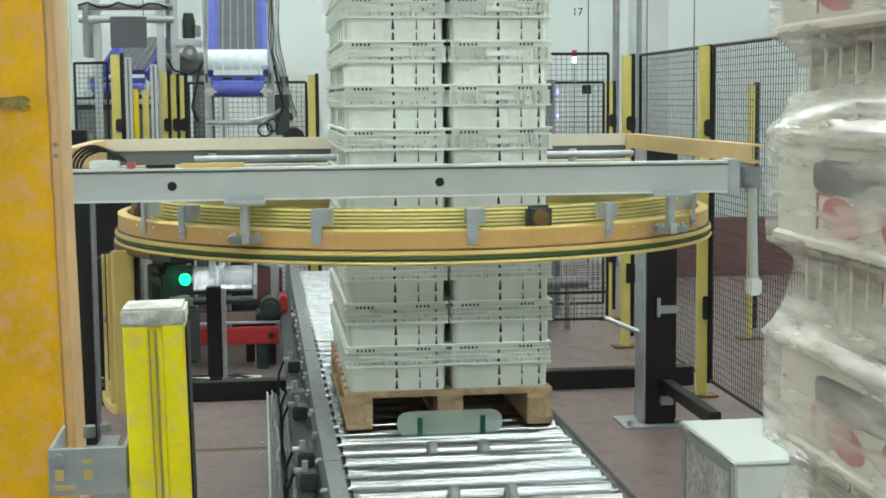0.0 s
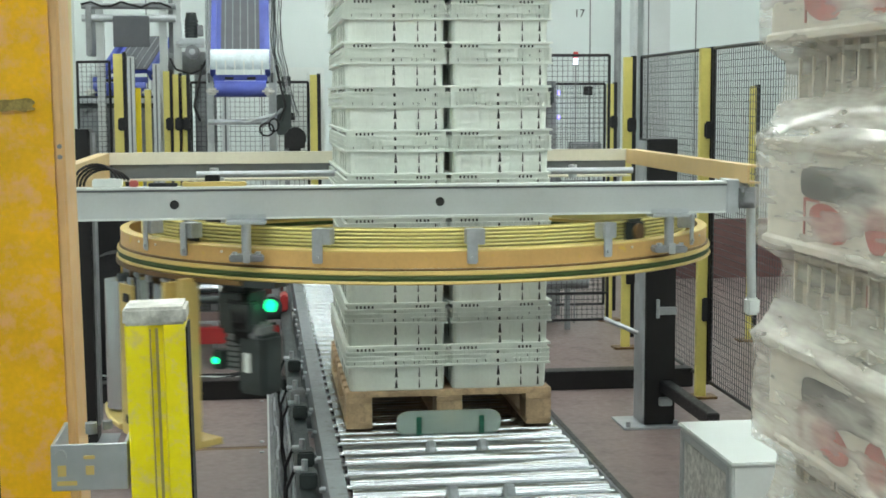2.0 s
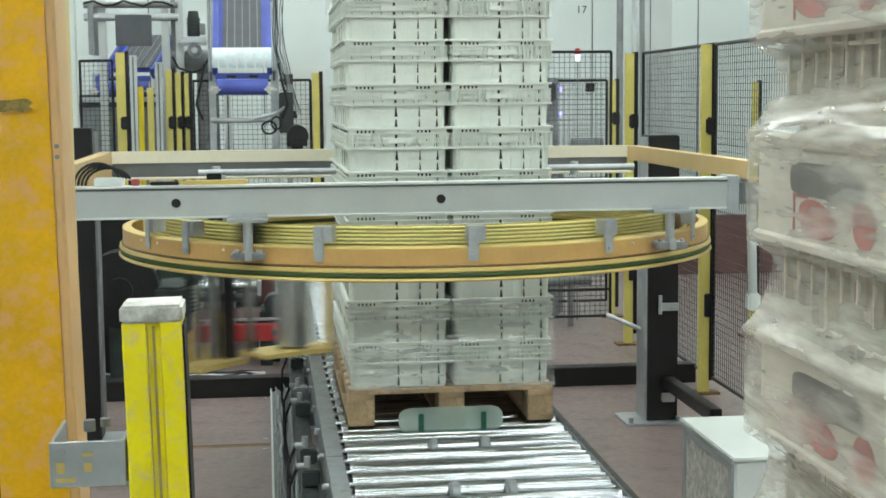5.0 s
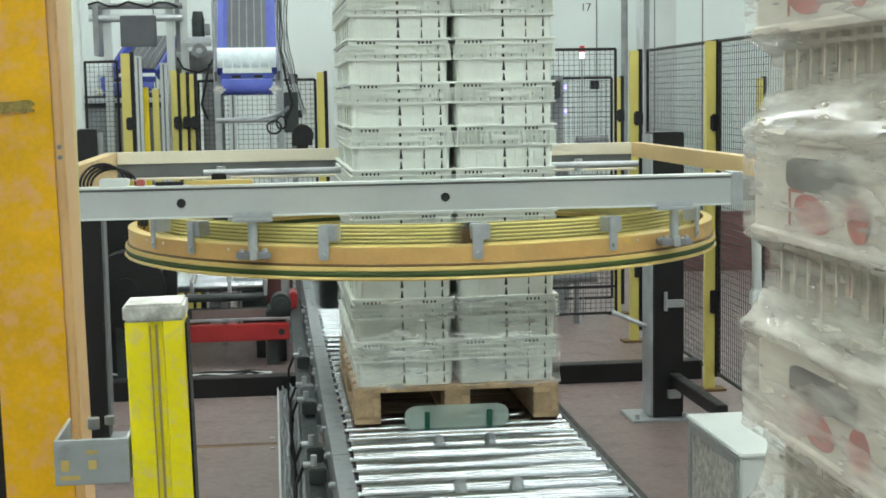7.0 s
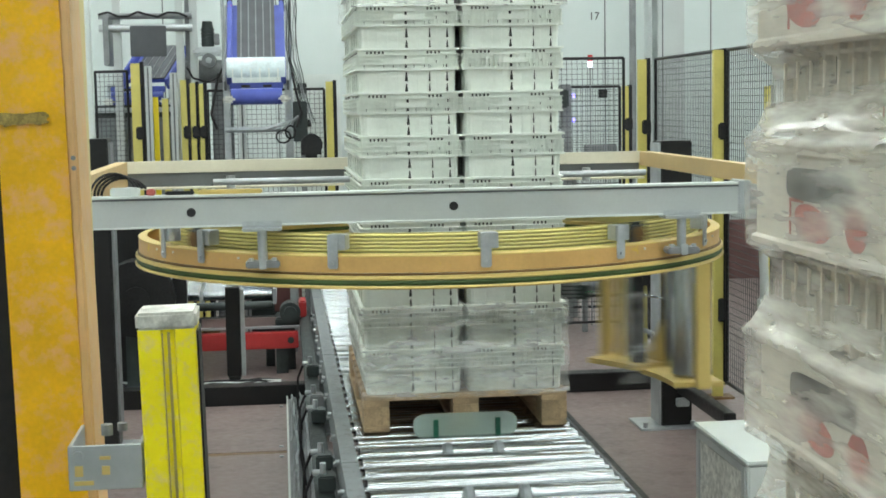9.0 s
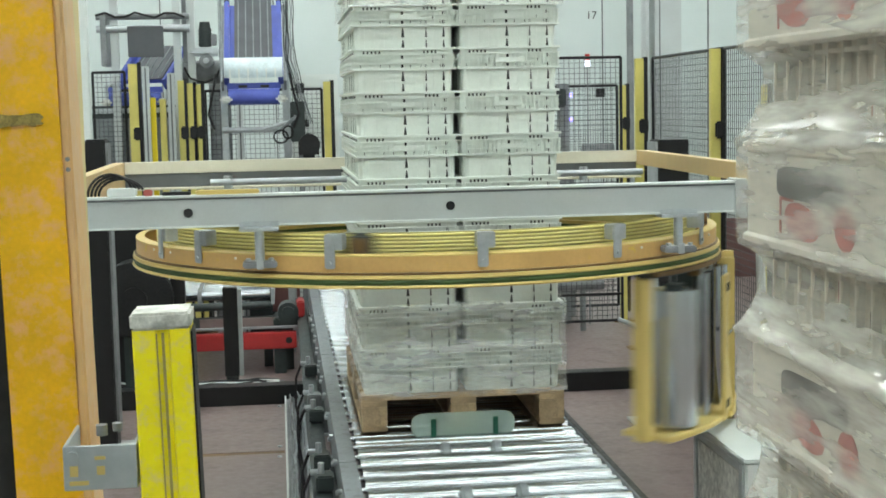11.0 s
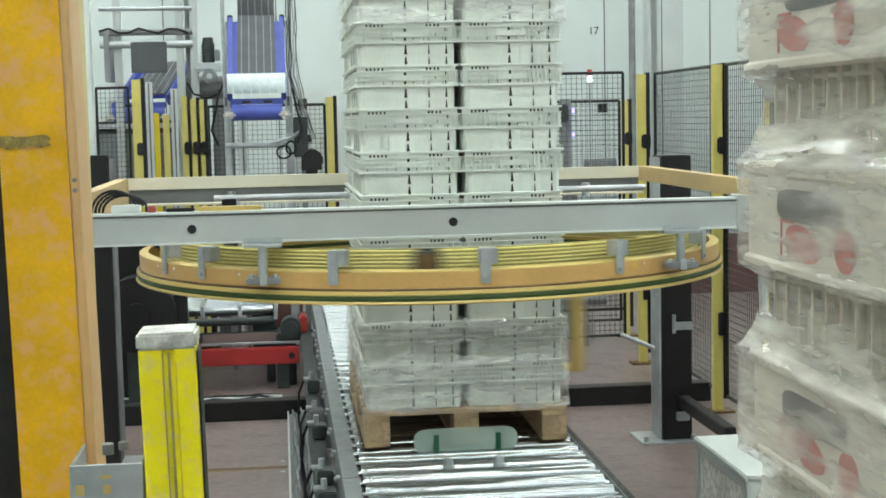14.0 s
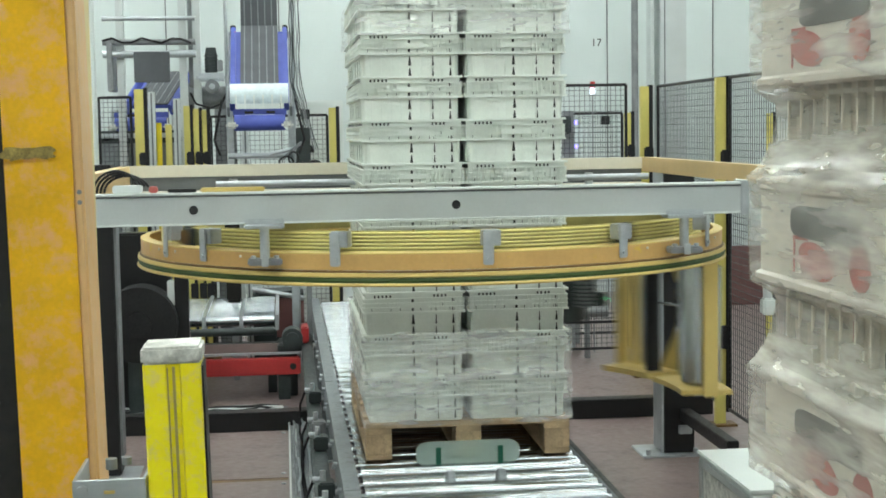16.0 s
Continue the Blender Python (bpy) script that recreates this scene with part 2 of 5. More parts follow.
structure("wall_east", bbox(WX1, WX1 + 0.15, WY0, WY1, 0, WH, 0), M_WALL, "white insulated panel wall", "wall")
structure("ceiling", bbox(WX0, WX1, WY0, WY1, WH, WH + 0.1, 0), M_CEIL, "grey hall ceiling", "ceiling")
seam = bmesh.new()
for sx in (-4.15, -3.0, -1.85, -0.7, 0.45, 1.6, 2.75, 3.9, 5.05, 6.2):
    box(seam, sx - 0.006, sx + 0.006, WY1 - 0.006, WY1 - 0.001, 0, WH)
part("panel_joint", seam, M_ALUD, wall_n)

lamp_bm = bbox(-0.80, 0.80, -0.09, 0.09, -0.05, 0.0, 0.005)
lamp_me = mesh_of("diffuser", lamp_bm, M_LAMP)
case_me = mesh_of("housing", bbox(-0.84, 0.84, -0.13, 0.13, 0.001, 0.06, 0.005), M_CAB)
for lx in (-4.35, -2.55, -0.75, 1.05, 2.85, 4.65):
    for ly in (-7.4, -4.4, -1.4, 1.6, 4.6, 7.6):
        lt = thing("ceiling_light", "long white tube light under the hall ceiling", "ceiling light", pose(lx, ly, WH - 0.07), "hall lights")
        alike("diffuser", lamp_me, lt, pose(0, 0, 0))
        alike("housing", case_me, lt, pose(0, 0, 0))

steel_col = thing("steel_column", "pale grey painted steel building column with a dark foot sleeve", "column")
part("shaft", bbox(2.50, 2.73, 5.9, 6.15, 0.0, WH - 0.01, 0.01), M_ALU, steel_col)
part("shaft_groove", bbox(2.535, 2.545, 5.897, 5.8995, 0.0, WH - 0.01, 0), M_ALUD, steel_col)
part("flange", bbox(2.43, 2.46, 5.95, 6.1, 0.0, WH - 0.01, 0.004), M_ALU, steel_col)
part("pipe", rod(bmesh.new(), (2.95, 8.6, 0), (2.95, 8.6, WH - 0.01), 0.035, 12), M_MACH, steel_col)
far_panel = thing("low_partition", "low maroon partition wall behind the fence", "partition", kind="structure")
part("panel", bbox(2.8, 6.5, 7.6, 7.7, 0.0, 0.58, 0.01), M_MAROON, far_panel)
sign = thing("wall_number", "black painted bay number on the white wall", "wall marking", pose(2.635, WY1 - 0.004, 2.62, 90, 0, 0))
curve = bpy.data.curves.new("digits", "FONT")
curve.body = "17"
curve.size, curve.extrude, curve.align_x = 0.115, 0.001, "CENTER"
dig = new("digits", curve)
dig.parent = sign
curve.materials.append(M_SLOT)


# ---- crates on the pallet ----
def crate_meshes():
    """Nestable crate 0.4 x 0.6 x 0.18 m: tapered body, ribbed rim band, vents."""
    body = bmesh.new()
    hx, hy, hz = 0.199, 0.299, 0.178
    bx, by = hx - 0.013, hy - 0.013

    def loop(x, y, z, r=0.022):
        pts = []
        for cx, cy, a in ((x - r, y - r, 0), (-x + r, y - r, 90), (-x + r, -y + r, 180), (x - r, -y + r, 270)):
            for k in range(4):
                t = radians(a + 30 * k)
                pts.append((cx + r * math.cos(t), cy + r * math.sin(t), z))
        return [body.verts.new(p) for p in pts]

    def join(bm, a, b):
        for i in range(len(a)):
            bm.faces.new([a[i], a[(i + 1) % len(a)], b[(i + 1) % len(b)], b[i]])

    l0 = loop(bx - 0.006, by - 0.006, 0.0)
    l1 = loop(bx - 0.003, by - 0.003, 0.004)
    l2 = loop(bx, by, 0.094)
    l3 = loop(bx, by, 0.168)
    l4 = loop(bx - 0.004, by - 0.004, 0.168)
    l5 = loop(bx - 0.008, by - 0.008, 0.008)
    for a, b in ((l0, l1), (l1, l2), (l2, l3), (l3, l4), (l4, l5)):
        join(body, a, b)
    body.faces.new(l0[::-1])
    body.faces.new(l5)
    ribs = bmesh.new()
    for k in range(9):
        x = -0.15 + k * 0.0375
        for s in (-1, 1):
            y = s * (by + 0.001)
            box(ribs, x - 0.0012, x + 0.0012, min(y, y - s * 0.003), max(y, y - s * 0.003) + 0.0005, 0.012, 0.09)
    for k in range(13):
        y = -0.24 + k * 0.04
        for s in (-1, 1):
            x = s * (bx + 0.001)
            box(ribs, min(x, x - s * 0.003), max(x, x - s * 0.003), y - 0.0012, y + 0.0012, 0.012, 0.09)

    rim = bmesh.new()

    def band(z0, z1, out, thick):
        x, y = hx + out, hy + out
        box(rim, -x, x, -y, -y + thick, z0, z1)
        box(rim, -x, x, y - thick, y, z0, z1)
        box(rim, -x, -x + thick, -y + thick, y - thick, z0, z1)
        box(rim, x - thick, x, -y + thick, y - thick, z0, z1)

    band(0.170, 0.178, 0.0, 0.016)
    band(0.094, 0.101, 0.0, 0.013)
    band(0.117, 0.1195, -0.001, 0.010)
    band(0.134, 0.1365, -0.001, 0.010)
    band(0.151, 0.154, -0.001, 0.010)
    band(0.100, 0.171, -0.0105, 0.0035)
    for k in range(23):
        x = -0.187 + k * 0.017
        for s in (-1, 1):
            y = s * (hy - 0.0058)
            box(rim, x - 0.0014, x + 0.0014, y - 0.0045, y + 0.0045, 0.101, 0.152)
    for k in range(34):
        y = -0.28 + k * 0.017
        for s in (-1, 1):
            x = s * (hx - 0.0058)
            box(rim, x - 0.0045, x + 0.0045, y - 0.0014, y + 0.0014, 0.101, 0.152)
    for s in (-1, 1):
        box(rim, -0.055, 0.055, s * (hy - 0.004) - 0.004, s * (hy - 0.004) + 0.003, 0.118, 0.134)

    vent = bmesh.new()
    rng = random.Random(4)
    for s in (-1, 1):
        yb, yr = s * (by + 0.0006), s * (hy - 0.0098)
        for x0 in (-0.152, -0.137, -0.122, -0.107, -0.092, 0.078, 0.092, 0.108, 0.122):
            box(vent, x0 - 0.0034, x0 + 0.0034, yr - 0.0006, yr + 0.0006, 0.156, 0.166)
        for x0, w in ((-0.004, 0.0062), (0.085, 0.0032), (0.152, 0.0046)):
            for z0, z1 in ((0.010, 0.042), (0.052, 0.088)):
                p = [(x0 - w, z0), (x0 + w, z0), (x0 + 0.35 * w, z1), (x0 - 0.35 * w, z1)]
                for side in (yb - 0.0006, yb + 0.0006):
                    vent.faces.new([vent.verts.new((u, side, v)) for u, v in p])
            box(vent, x0 - w, x0 + w, yr - 0.0006, yr + 0.0006, 0.103, 0.115)
            if w > 0.004:
                box(vent, x0 - w, x0 + w, yr - 0.0006, yr + 0.0006, 0.136, 0.149)
        for k in range(9):
            x0 = -0.16 + k * 0.038 + rng.uniform(-0.008, 0.008)
            z0 = rng.choice((0.104, 0.121, 0.104))
            box(vent, x0 - 0.0011, x0 + 0.0011, yr - 0.0004, yr + 0.0004, z0, z0 + 0.010)
    for s in (-1, 1):
        xb, xr = s * (bx + 0.0006), s * (hx - 0.0098)
        for k in range(10):
            y0 = -0.23 + k * 0.05
            box(vent, xr - 0.0006, xr + 0.0006, y0 - 0.003, y0 + 0.003, 0.156, 0.166)
        for y0 in (-0.15, 0.0, 0.15):
            box(vent, xb - 0.0006, xb + 0.0006, y0 - 0.003, y0 + 0.003, 0.02, 0.08)
    return mesh_of("body", body, M_CRATE), mesh_of("rim", rim, M_CRATE), mesh_of("vents", vent, M_SLOT), mesh_of("ribs", ribs, M_CRATE)


CRATE_PITCH = 0.1654
crate_body, crate_rim, crate_vent, crate_ribs = crate_meshes()
first = None
rng = random.Random(7)
for layer in range(10):
    for cx in (-0.201, 0.201):
        for cy in (-0.301, 0.301):
            m = pose(cx + rng.uniform(-0.003, 0.003), cy + rng.uniform(-0.003, 0.003), 0.645 + layer * CRATE_PITCH, 0, 0,
                     rng.uniform(-0.35, 0.35))
            if first is None:
                first = thing("plastic_crate", "white translucent plastic crate nested in the pallet stack", "crate", m, "crates on the pallet")
                for nm, me in (("body", crate_body), ("rim", crate_rim), ("vents", crate_vent), ("ribs", crate_ribs)):
                    o = alike(nm, me, first, pose(0, 0, 0))
                    if nm in ("vents", "ribs"):
                        o["kind"] = "stuff"
            else:
                copy_thing(first, m)


def pallet(name, label, at, sx=0.8, sy=1.2):
    p = thing(name, label, "pallet", at, "wooden pallets")
    hx, hy = sx / 2, sy / 2
    deck = [mesh_of("deck_board", bbox(-hx, hx, -0.05, 0.05, 0, 0.022, 0.003), M_WOOD)]
    for k in range(9):
        y = -hy + 0.05 + k * (sy - 0.1) / 8
        alike("deck_board", deck[0], p, pose(0, y, 0.122))
    st = mesh_of("stringer", bbox(-0.05, 0.05, -hy, hy, 0, 0.022, 0.003), M_WOOD)
    bl = mesh_of("block", bbox(-0.05, 0.05, -0.07, 0.07, 0, 0.078, 0.004), M_WOOD)
    for x in (-hx + 0.05, 0.0, hx - 0.05):
        alike("stringer", st, p, pose(x, 0, 0.1))
        alike("bottom_board", st, p, pose(x, 0, 0.0))
        for y in (-hy + 0.07, 0, hy - 0.07):
            alike("block", bl, p, pose(x, y, 0.022))
    return p


pallet("wooden_pallet", "used wooden pallet under the crates on the rollers", pose(0, 0, 0.5))

# ---- roller conveyor ----
conv = thing("roller_conveyor", "grey pallet roller conveyor with bright zinc rollers", "conveyor")
rm = bmesh.new()
rod(rm, (-0.43, 0, 0), (0.418, 0, 0), 0.037, 24)
rod(rm, (-0.45, 0, 0), (0.44, 0, 0), 0.012, 8)
roller_me = mesh_of("roller", rm, M_STEEL)
for k in range(46):
    alike("roller", roller_me, conv, pose(0, -2.225 + k * 0.153, 0.463, 90 * (k % 4), 0, 0))
wheel_me = mesh_of("guide_wheel", lathe([(0.02, -0.016), (0.056, -0.016), (0.062, -0.01), (0.062, 0.01), (0.056, 0.016), (0.02, 0.016)], 20), M_RAIL)
for k, xs in ((0.6, (-0.1, 0.08)), (4.41, (-0.109, 0.078)), (8.46, (-0.107, 0.084))):
    for x in xs:
        alike("guide_wheel", wheel_me, conv, pose(x, -2.225 + k * 0.153 + 0.04, 0.4555, 0, 90, 0))


def rail(y0, y1, x0=-0.508, x1=-0.447):
    bm = bmesh.new()
    box(bm, x0, x1, y0, y1, 0.487, 0.499)
    box(bm, x0, x0 + 0.006, y0, y1, 0.34, 0.487)
    box(bm, x0 + 0.006, x1, y0, y1, 0.34, 0.348)
    bmesh.ops.bevel(bm, geom=list(bm.edges), offset=0.0015, segments=1, affect="EDGES")
    return bm


for y0, y1 in ((-3.06, -1.05), (-1.044, 1.21), (1.216, 3.46), (3.466, 4.9)):
    part("side_rail", rail(y0, y1), M_RAIL, conv)
part("side_rail", bbox(0.444, 0.452, -2.4, 4.9, 0.30, 0.475, 0.002), M_RAIL, conv, "low black side rail")
part("rail_lip", bbox(0.452, 0.475, -2.4, 4.9, 0.462, 0.475, 0.002), M_BLACK, conv)
for y in (-2.2, -0.3, 1.6, 3.5):
    for x in (-0.49, 0.41):
        part("leg", bbox(x - 0.03, x + 0.03, y - 0.03, y + 0.03, 0.008, 0.339, 0.003), M_RAIL, conv)
        part("foot", bbox(x - 0.06, x + 0.06, y - 0.06, y + 0.06, 0.0, 0.008, 0.002), M_ZINC, conv)
    part("cross_member", bbox(-0.46, 0.41, y - 0.02, y + 0.02, 0.2, 0.26, 0.003), M_RAIL, conv)
bolt_me = mesh_of("bolt", rod(bmesh.new(), (0, 0, 0), (-0.016, 0, 0), 0.011, 6), M_ZINC)
for k in range(26):
    alike("bolt", bolt_me, conv, pose(-0.508, -2.1 + k * 0.21, 0.45 - 0.06 * (k % 2)))
part("chain_guard", bbox(-0.60, -0.53, -2.6, 4.6, 0.30, 0.355, 0.01), M_DARKM, conv)
rngc = random.Random(3)
side = thing("cable_duct", "dusty open cable duct full of cables beside the conveyor", "cable duct")
part("tray", bbox(-0.69, -0.52, -2.8, 2.44, 0.0, 0.03, 0.002), M_MACH, side)
part("edge_strip", bbox(-0.70, -0.69, -2.8, 2.42, 0.0, 0.05, 0.001), M_CAB, side)
for k in range(14):
    x = -0.675 + 0.011 * k
    pts = []
    y = -2.7
    while y < 2.4:
        pts.append((x + rngc.uniform(-0.012, 0.012), y, 0.045 + rngc.uniform(0, 0.05)))
        y += rngc.uniform(0.15, 0.4)
    part("cable", tube(pts, rngc.uniform(0.004, 0.009), 6), rngc.choice([M_RUBBER, M_MACH, M_ZINC, M_RAIL]), side)
for y in (-1.46, -0.88, -0.56, 0.28, 0.62, 1.4):
    v = thing("valve_block", "small grey valve unit bolted to the conveyor side", "valve", pose(-0.56, y, 0.0), "conveyor valves")
    part("block", bbox(-0.03, 0.035, -0.05, 0.04, 0.36, 0.42, 0.006), rngc.choice([M_MACH, M_DARKM, M_DARKM]), v)
    part("stem", rod(bmesh.new(), (-0.01, 0, 0.42), (-0.01, 0, 0.46), 0.012, 10), M_ZINC, v)
    part("fitting", rod(bmesh.new(), (-0.05, 0.02, 0.42), (0.0, 0.02, 0.42), 0.012, 8), M_ZINC, v)
    part("hose", tube([(-0.045, 0.02, 0.42), (-0.075, 0.05, 0.34), (-0.08, 0.02, 0.2), (-0.06, -0.04, 0.08)], 0.006, 6), M_RUBBER, v)

stop = thing("stop_plate", "clear green-tinted rounded plate standing between the rollers", "guard plate", pose(-0.016, -0.695, 0.0))
pb = bmesh.new()
ring_pts = []
for cx, cz, a in ((0.15, 0.045, 0), (-0.15, 0.045, 90), (-0.15, -0.005, 180), (0.15, -0.005, 270)):
    for k in range(6):
        t = radians(a + 18 * k)
        ring_pts.append((cx + 0.05 * math.cos(t), 0.53 + cz * 0.45 + 0.036 * math.sin(t)))
fr = [pb.verts.new((x, -0.005, z)) for x, z in ring_pts]
bk = [pb.verts.new((x, 0.005, z)) for x, z in ring_pts]
pb.faces.new(fr)
pb.faces.new(bk[::-1])
for i in range(len(fr)):
    pb.faces.new([fr[i], bk[i], bk[(i + 1) % len(fr)], fr[(i + 1) % len(fr)]])
part("plate", pb, M_ACRYL, stop)
for x in (-0.115, 0.125):
    part("bracket", bbox(x - 0.01, x + 0.01, -0.013, -0.006, 0.46, 0.565, 0.002), M_GBRKT, stop)
    part("rod", rod(bmesh.new(), (x + 0.012, 0.006, 0.40), (x + 0.012, 0.006, 0.58), 0.006, 8), M_GBRKT, stop)

# ---- portal frame ----
for sx, y in ((1, 1.38),):
    pc = thing("portal_column", "black steel lift column bolted to the floor", "column", group="portal columns")
    part("post", bbox(1.313, 1.482, 1.385, 1.565, 0.012, 1.55, 0.006), M_BLACK, pc)
    part("base_plate", bbox(1.19, 1.51, 1.33, 1.62, 0.0, 0.012, 0.002), M_ZINC, pc)
    for bx, by in ((1.22, 1.36), (1.48, 1.36)):
        part("bolt", rod(bmesh.new(), (bx, by, 0.012), (bx, by, 0.04), 0.013, 6), M_ZINC, pc)
    # Grey strip paints the light reflected by the black post's left face.
    part("guide_strip", bbox(1.300, 1.3125, 1.384, 1.56, 0.02, 1.54, 0.002), M_ZINC, pc, "grey strip painting the light on the post side")
    part("clamp", bbox(1.375, 1.478, 1.352, 1.384, 0.615, 0.655, 0.004), M_ZINC, pc)
    part("clamp_lever", rod(bmesh.new(), (1.372, 1.345, 0.60), (1.372, 1.345, 0.70), 0.010, 8), M_ZINC, pc)
    part("floor_brace", bbox(1.40, 1.46, 0.55, 1.384, 0.19, 0.255, 0.004), M_BLACK, pc)
    part("brace_foot", bbox(1.40, 1.46, 0.55, 0.61, 0.0, 0.189, 0.004), M_BLACK, pc)
    part("hinge", bbox(1.39, 1.46, 1.35, 1.384, 0.12, 0.165, 0.004), M_ZINC, pc)
pc2 = thing("portal_column", "black steel lift column behind the orange column", "column", group="portal columns")
part("post", bbox(-1.665, -1.565, 1.385, 1.545, 0.012, 1.62, 0.006), M_BLACK, pc2)
part("base_plate", bbox(-1.75, -1.47, 1.33, 1.60, 0.0, 0.012, 0.002), M_ZINC, pc2)
part("guide_strip", bbox(-1.5645, -1.552, 1.39, 1.53, 0.1, 1.60, 0.003), M_MACH, pc2)
fb = thing("floor_beam", "black steel floor beam crossing under the conveyor", "beam")
part("beam", bbox(-1.9, 1.9, 2.42, 2.54, 0.0, 0.115, 0.004), M_BLACK, fb)
part("stop_bar", rod(bmesh.new(), (1.15, 1.62, 0.56), (1.299, 1.47, 0.50), 0.013, 10), M_ZINC, pc)

# ---- lifting frame with the ring ----
ringframe = thing("ring_lift_frame", "grey and orange lifting frame carrying a big yellow wrapping ring", "wrapping machine")
RX = -0.07
fbm = bmesh.new()
FX0, FX1, FY = -1.423, 0.972, -0.97
box(fbm, FX0, FX1, FY + 0.002, FY + 0.06, 1.3545, 1.4548)
front_beam = part("front_beam", fbm, M_ALU, ringframe, "grey aluminium front beam")
for z0, z1, d in ((1.348, 1.3544, 0.006), (1.4549, 1.463, 0.006)):
    part("beam_lip", bbox(FX0, FX1, FY - d, FY + 0.066, z0, z1, 0.002), M_CAB, front_beam)
part("groove", bbox(FX0, FX1, FY - 0.001, FY + 0.001, 1.447, 1.454, 0), M_ALUD, front_beam)
# Dark discs paint the shade inside the beam's open holes.
for hx in (-1.0105, -0.080):
    part("hole_plug", rod(bmesh.new(), (hx, FY - 0.002, 1.4016), (hx, FY + 0.01, 1.4016), 0.016, 20), M_RUBBER, front_beam)
part("end_plate", bbox(FX1, FX1 + 0.045, FY - 0.004, FY + 0.07, 1.345, 1.468, 0.004), M_ZINC, ringframe)
part("end_bracket", bbox(-1.48, -1.37, FY - 0.012, FY - 0.007, 1.336, 1.374, 0.004), M_ZINC, ringframe)
for sx, x, z0 in ((1, 1.05, 1.452), (-1, -1.41, 1.40)):
    bm = bmesh.new()
    box(bm, x, x + 0.008 * sx, FY, 0.80, z0, 1.52)
    box(bm, x + 0.008 * sx, x + 0.05 * sx, FY, 0.80, 1.512, 1.52)
    box(bm, x + 0.008 * sx, x + 0.05 * sx, FY, 0.80, z0, z0 + 0.008)
    part("side_beam", bm, M_FRAMEO, ringframe, "peach painted channel beam")
part("corner_plate", bbox(1.022, 1.10, FY + 0.01, FY + 0.03, 1.362, 1.44, 0.004), M_MACH, ringframe)
part("corner_clamp", bbox(1.03, 1.085, FY - 0.012, FY + 0.009, 1.375, 1.43, 0.008), M_MACH, ringframe)
bm = bmesh.new()
box(bm, -1.41, 1.058, 0.80, 0.845, 1.465, 1.52)
part("back_beam", bm, M_CREAM, ringframe, "cream painted back beam")
part("back_beam_web", bbox(-1.40, 1.05, 0.812, 0.835, 1.40, 1.465, 0), M_ALUD, ringframe)
part("back_beam_ledge", bbox(-1.40, 1.05, 0.70, 0.812, 1.392, 1.40, 0.002), M_CREAM, ringframe)
C = pose(RX, 0, 0)
part("band", lathe([(1.195, 1.192), (1.216, 1.192), (1.216, 1.246), (1.20, 1.250), (1.185, 1.248), (1.195, 1.242)], 160), M_ORANGE, ringframe, "orange ring band", C)
part("ring_lip", lathe([(1.180, 1.2505), (1.2165, 1.2465), (1.2165, 1.250), (1.180, 1.2545)], 160), M_RINGY, ringframe, "", C)
part("worn_edge", lathe([(1.2162, 1.183), (1.222, 1.183), (1.223, 1.188), (1.2162, 1.1915)], 160), M_BROWN, ringframe, "narrow brown ledge", C)
part("flange", lathe([(1.14, 1.167), (1.228, 1.167), (1.231, 1.171), (1.228, 1.1825), (1.14, 1.1825)], 160), M_RINGY, ringframe, "", C)
part("belt", lathe([(1.15, 1.148), (1.226, 1.148), (1.229, 1.157), (1.226, 1.1665), (1.15, 1.1665)], 160), M_GREEN, ringframe, "green drive belt round the ring", C)
part("lower_flange", lathe([(1.12, 1.136), (1.230, 1.136), (1.234, 1.141), (1.230, 1.1475), (1.12, 1.1475)], 160), M_RINGY, ringframe, "", C)
part("conductor_backing", lathe([(1.115, 1.19), (1.122, 1.19), (1.122, 1.322), (1.115, 1.322)], 160), M_RIBBACK, ringframe, "", C)
for k in range(7):
    z = 1.230 + k * 0.0132
    part("conductor_rail", lathe([(1.1222, z), (1.131, z), (1.133, z + 0.004), (1.131, z + 0.0085), (1.1222, z + 0.0085)], 160), M_RIB, ringframe, "", C)
for a in (-65, -58, -40, -33, 34, 41, 60):
    part("rivet", rod(bmesh.new(), (0, 0, 1.232), (0, -0.004, 1.232), 0.005, 8), M_CREAM, ringframe, "", C @ pose(0, 0, 0, 0, 0, a) @ pose(0, -1.216, 0))
for hx, y in ((-0.764, -1.035), (0.758, -0.972)):
    hg = part("hanger", rod(bmesh.new(), (hx, y, 1.225), (hx, y, 1.342), 0.017, 14), M_ZINC, ringframe)
    part("hanger_head", bbox(hx - 0.07, hx + 0.07, y - 0.03, FY + 0.07, 1.336, 1.3475, 0.004), M_ZINC, hg)
    part("hanger_foot", bbox(hx - 0.06, hx + 0.06, y - 0.04, y + 0.04, 1.208, 1.232, 0.005), M_MACH, hg)
    for q in (-0.04, 0.04):
        part("foot_bolt", rod(bmesh.new(), (hx + q, y - 0.02, 1.2322), (hx + q, y - 0.02, 1.243), 0.009, 6), M_ZINC, hg)
    part("strap", bbox(hx - 0.012, hx + 0.012, y - 0.047, y - 0.0405, 1.205, 1.245, 0.002), M_ZINC, hg)
    part("head_clip", bbox(hx - 0.07, hx + 0.07, FY - 0.013, FY - 0.0065, 1.348, 1.366, 0.003), M_ZINC, hg)
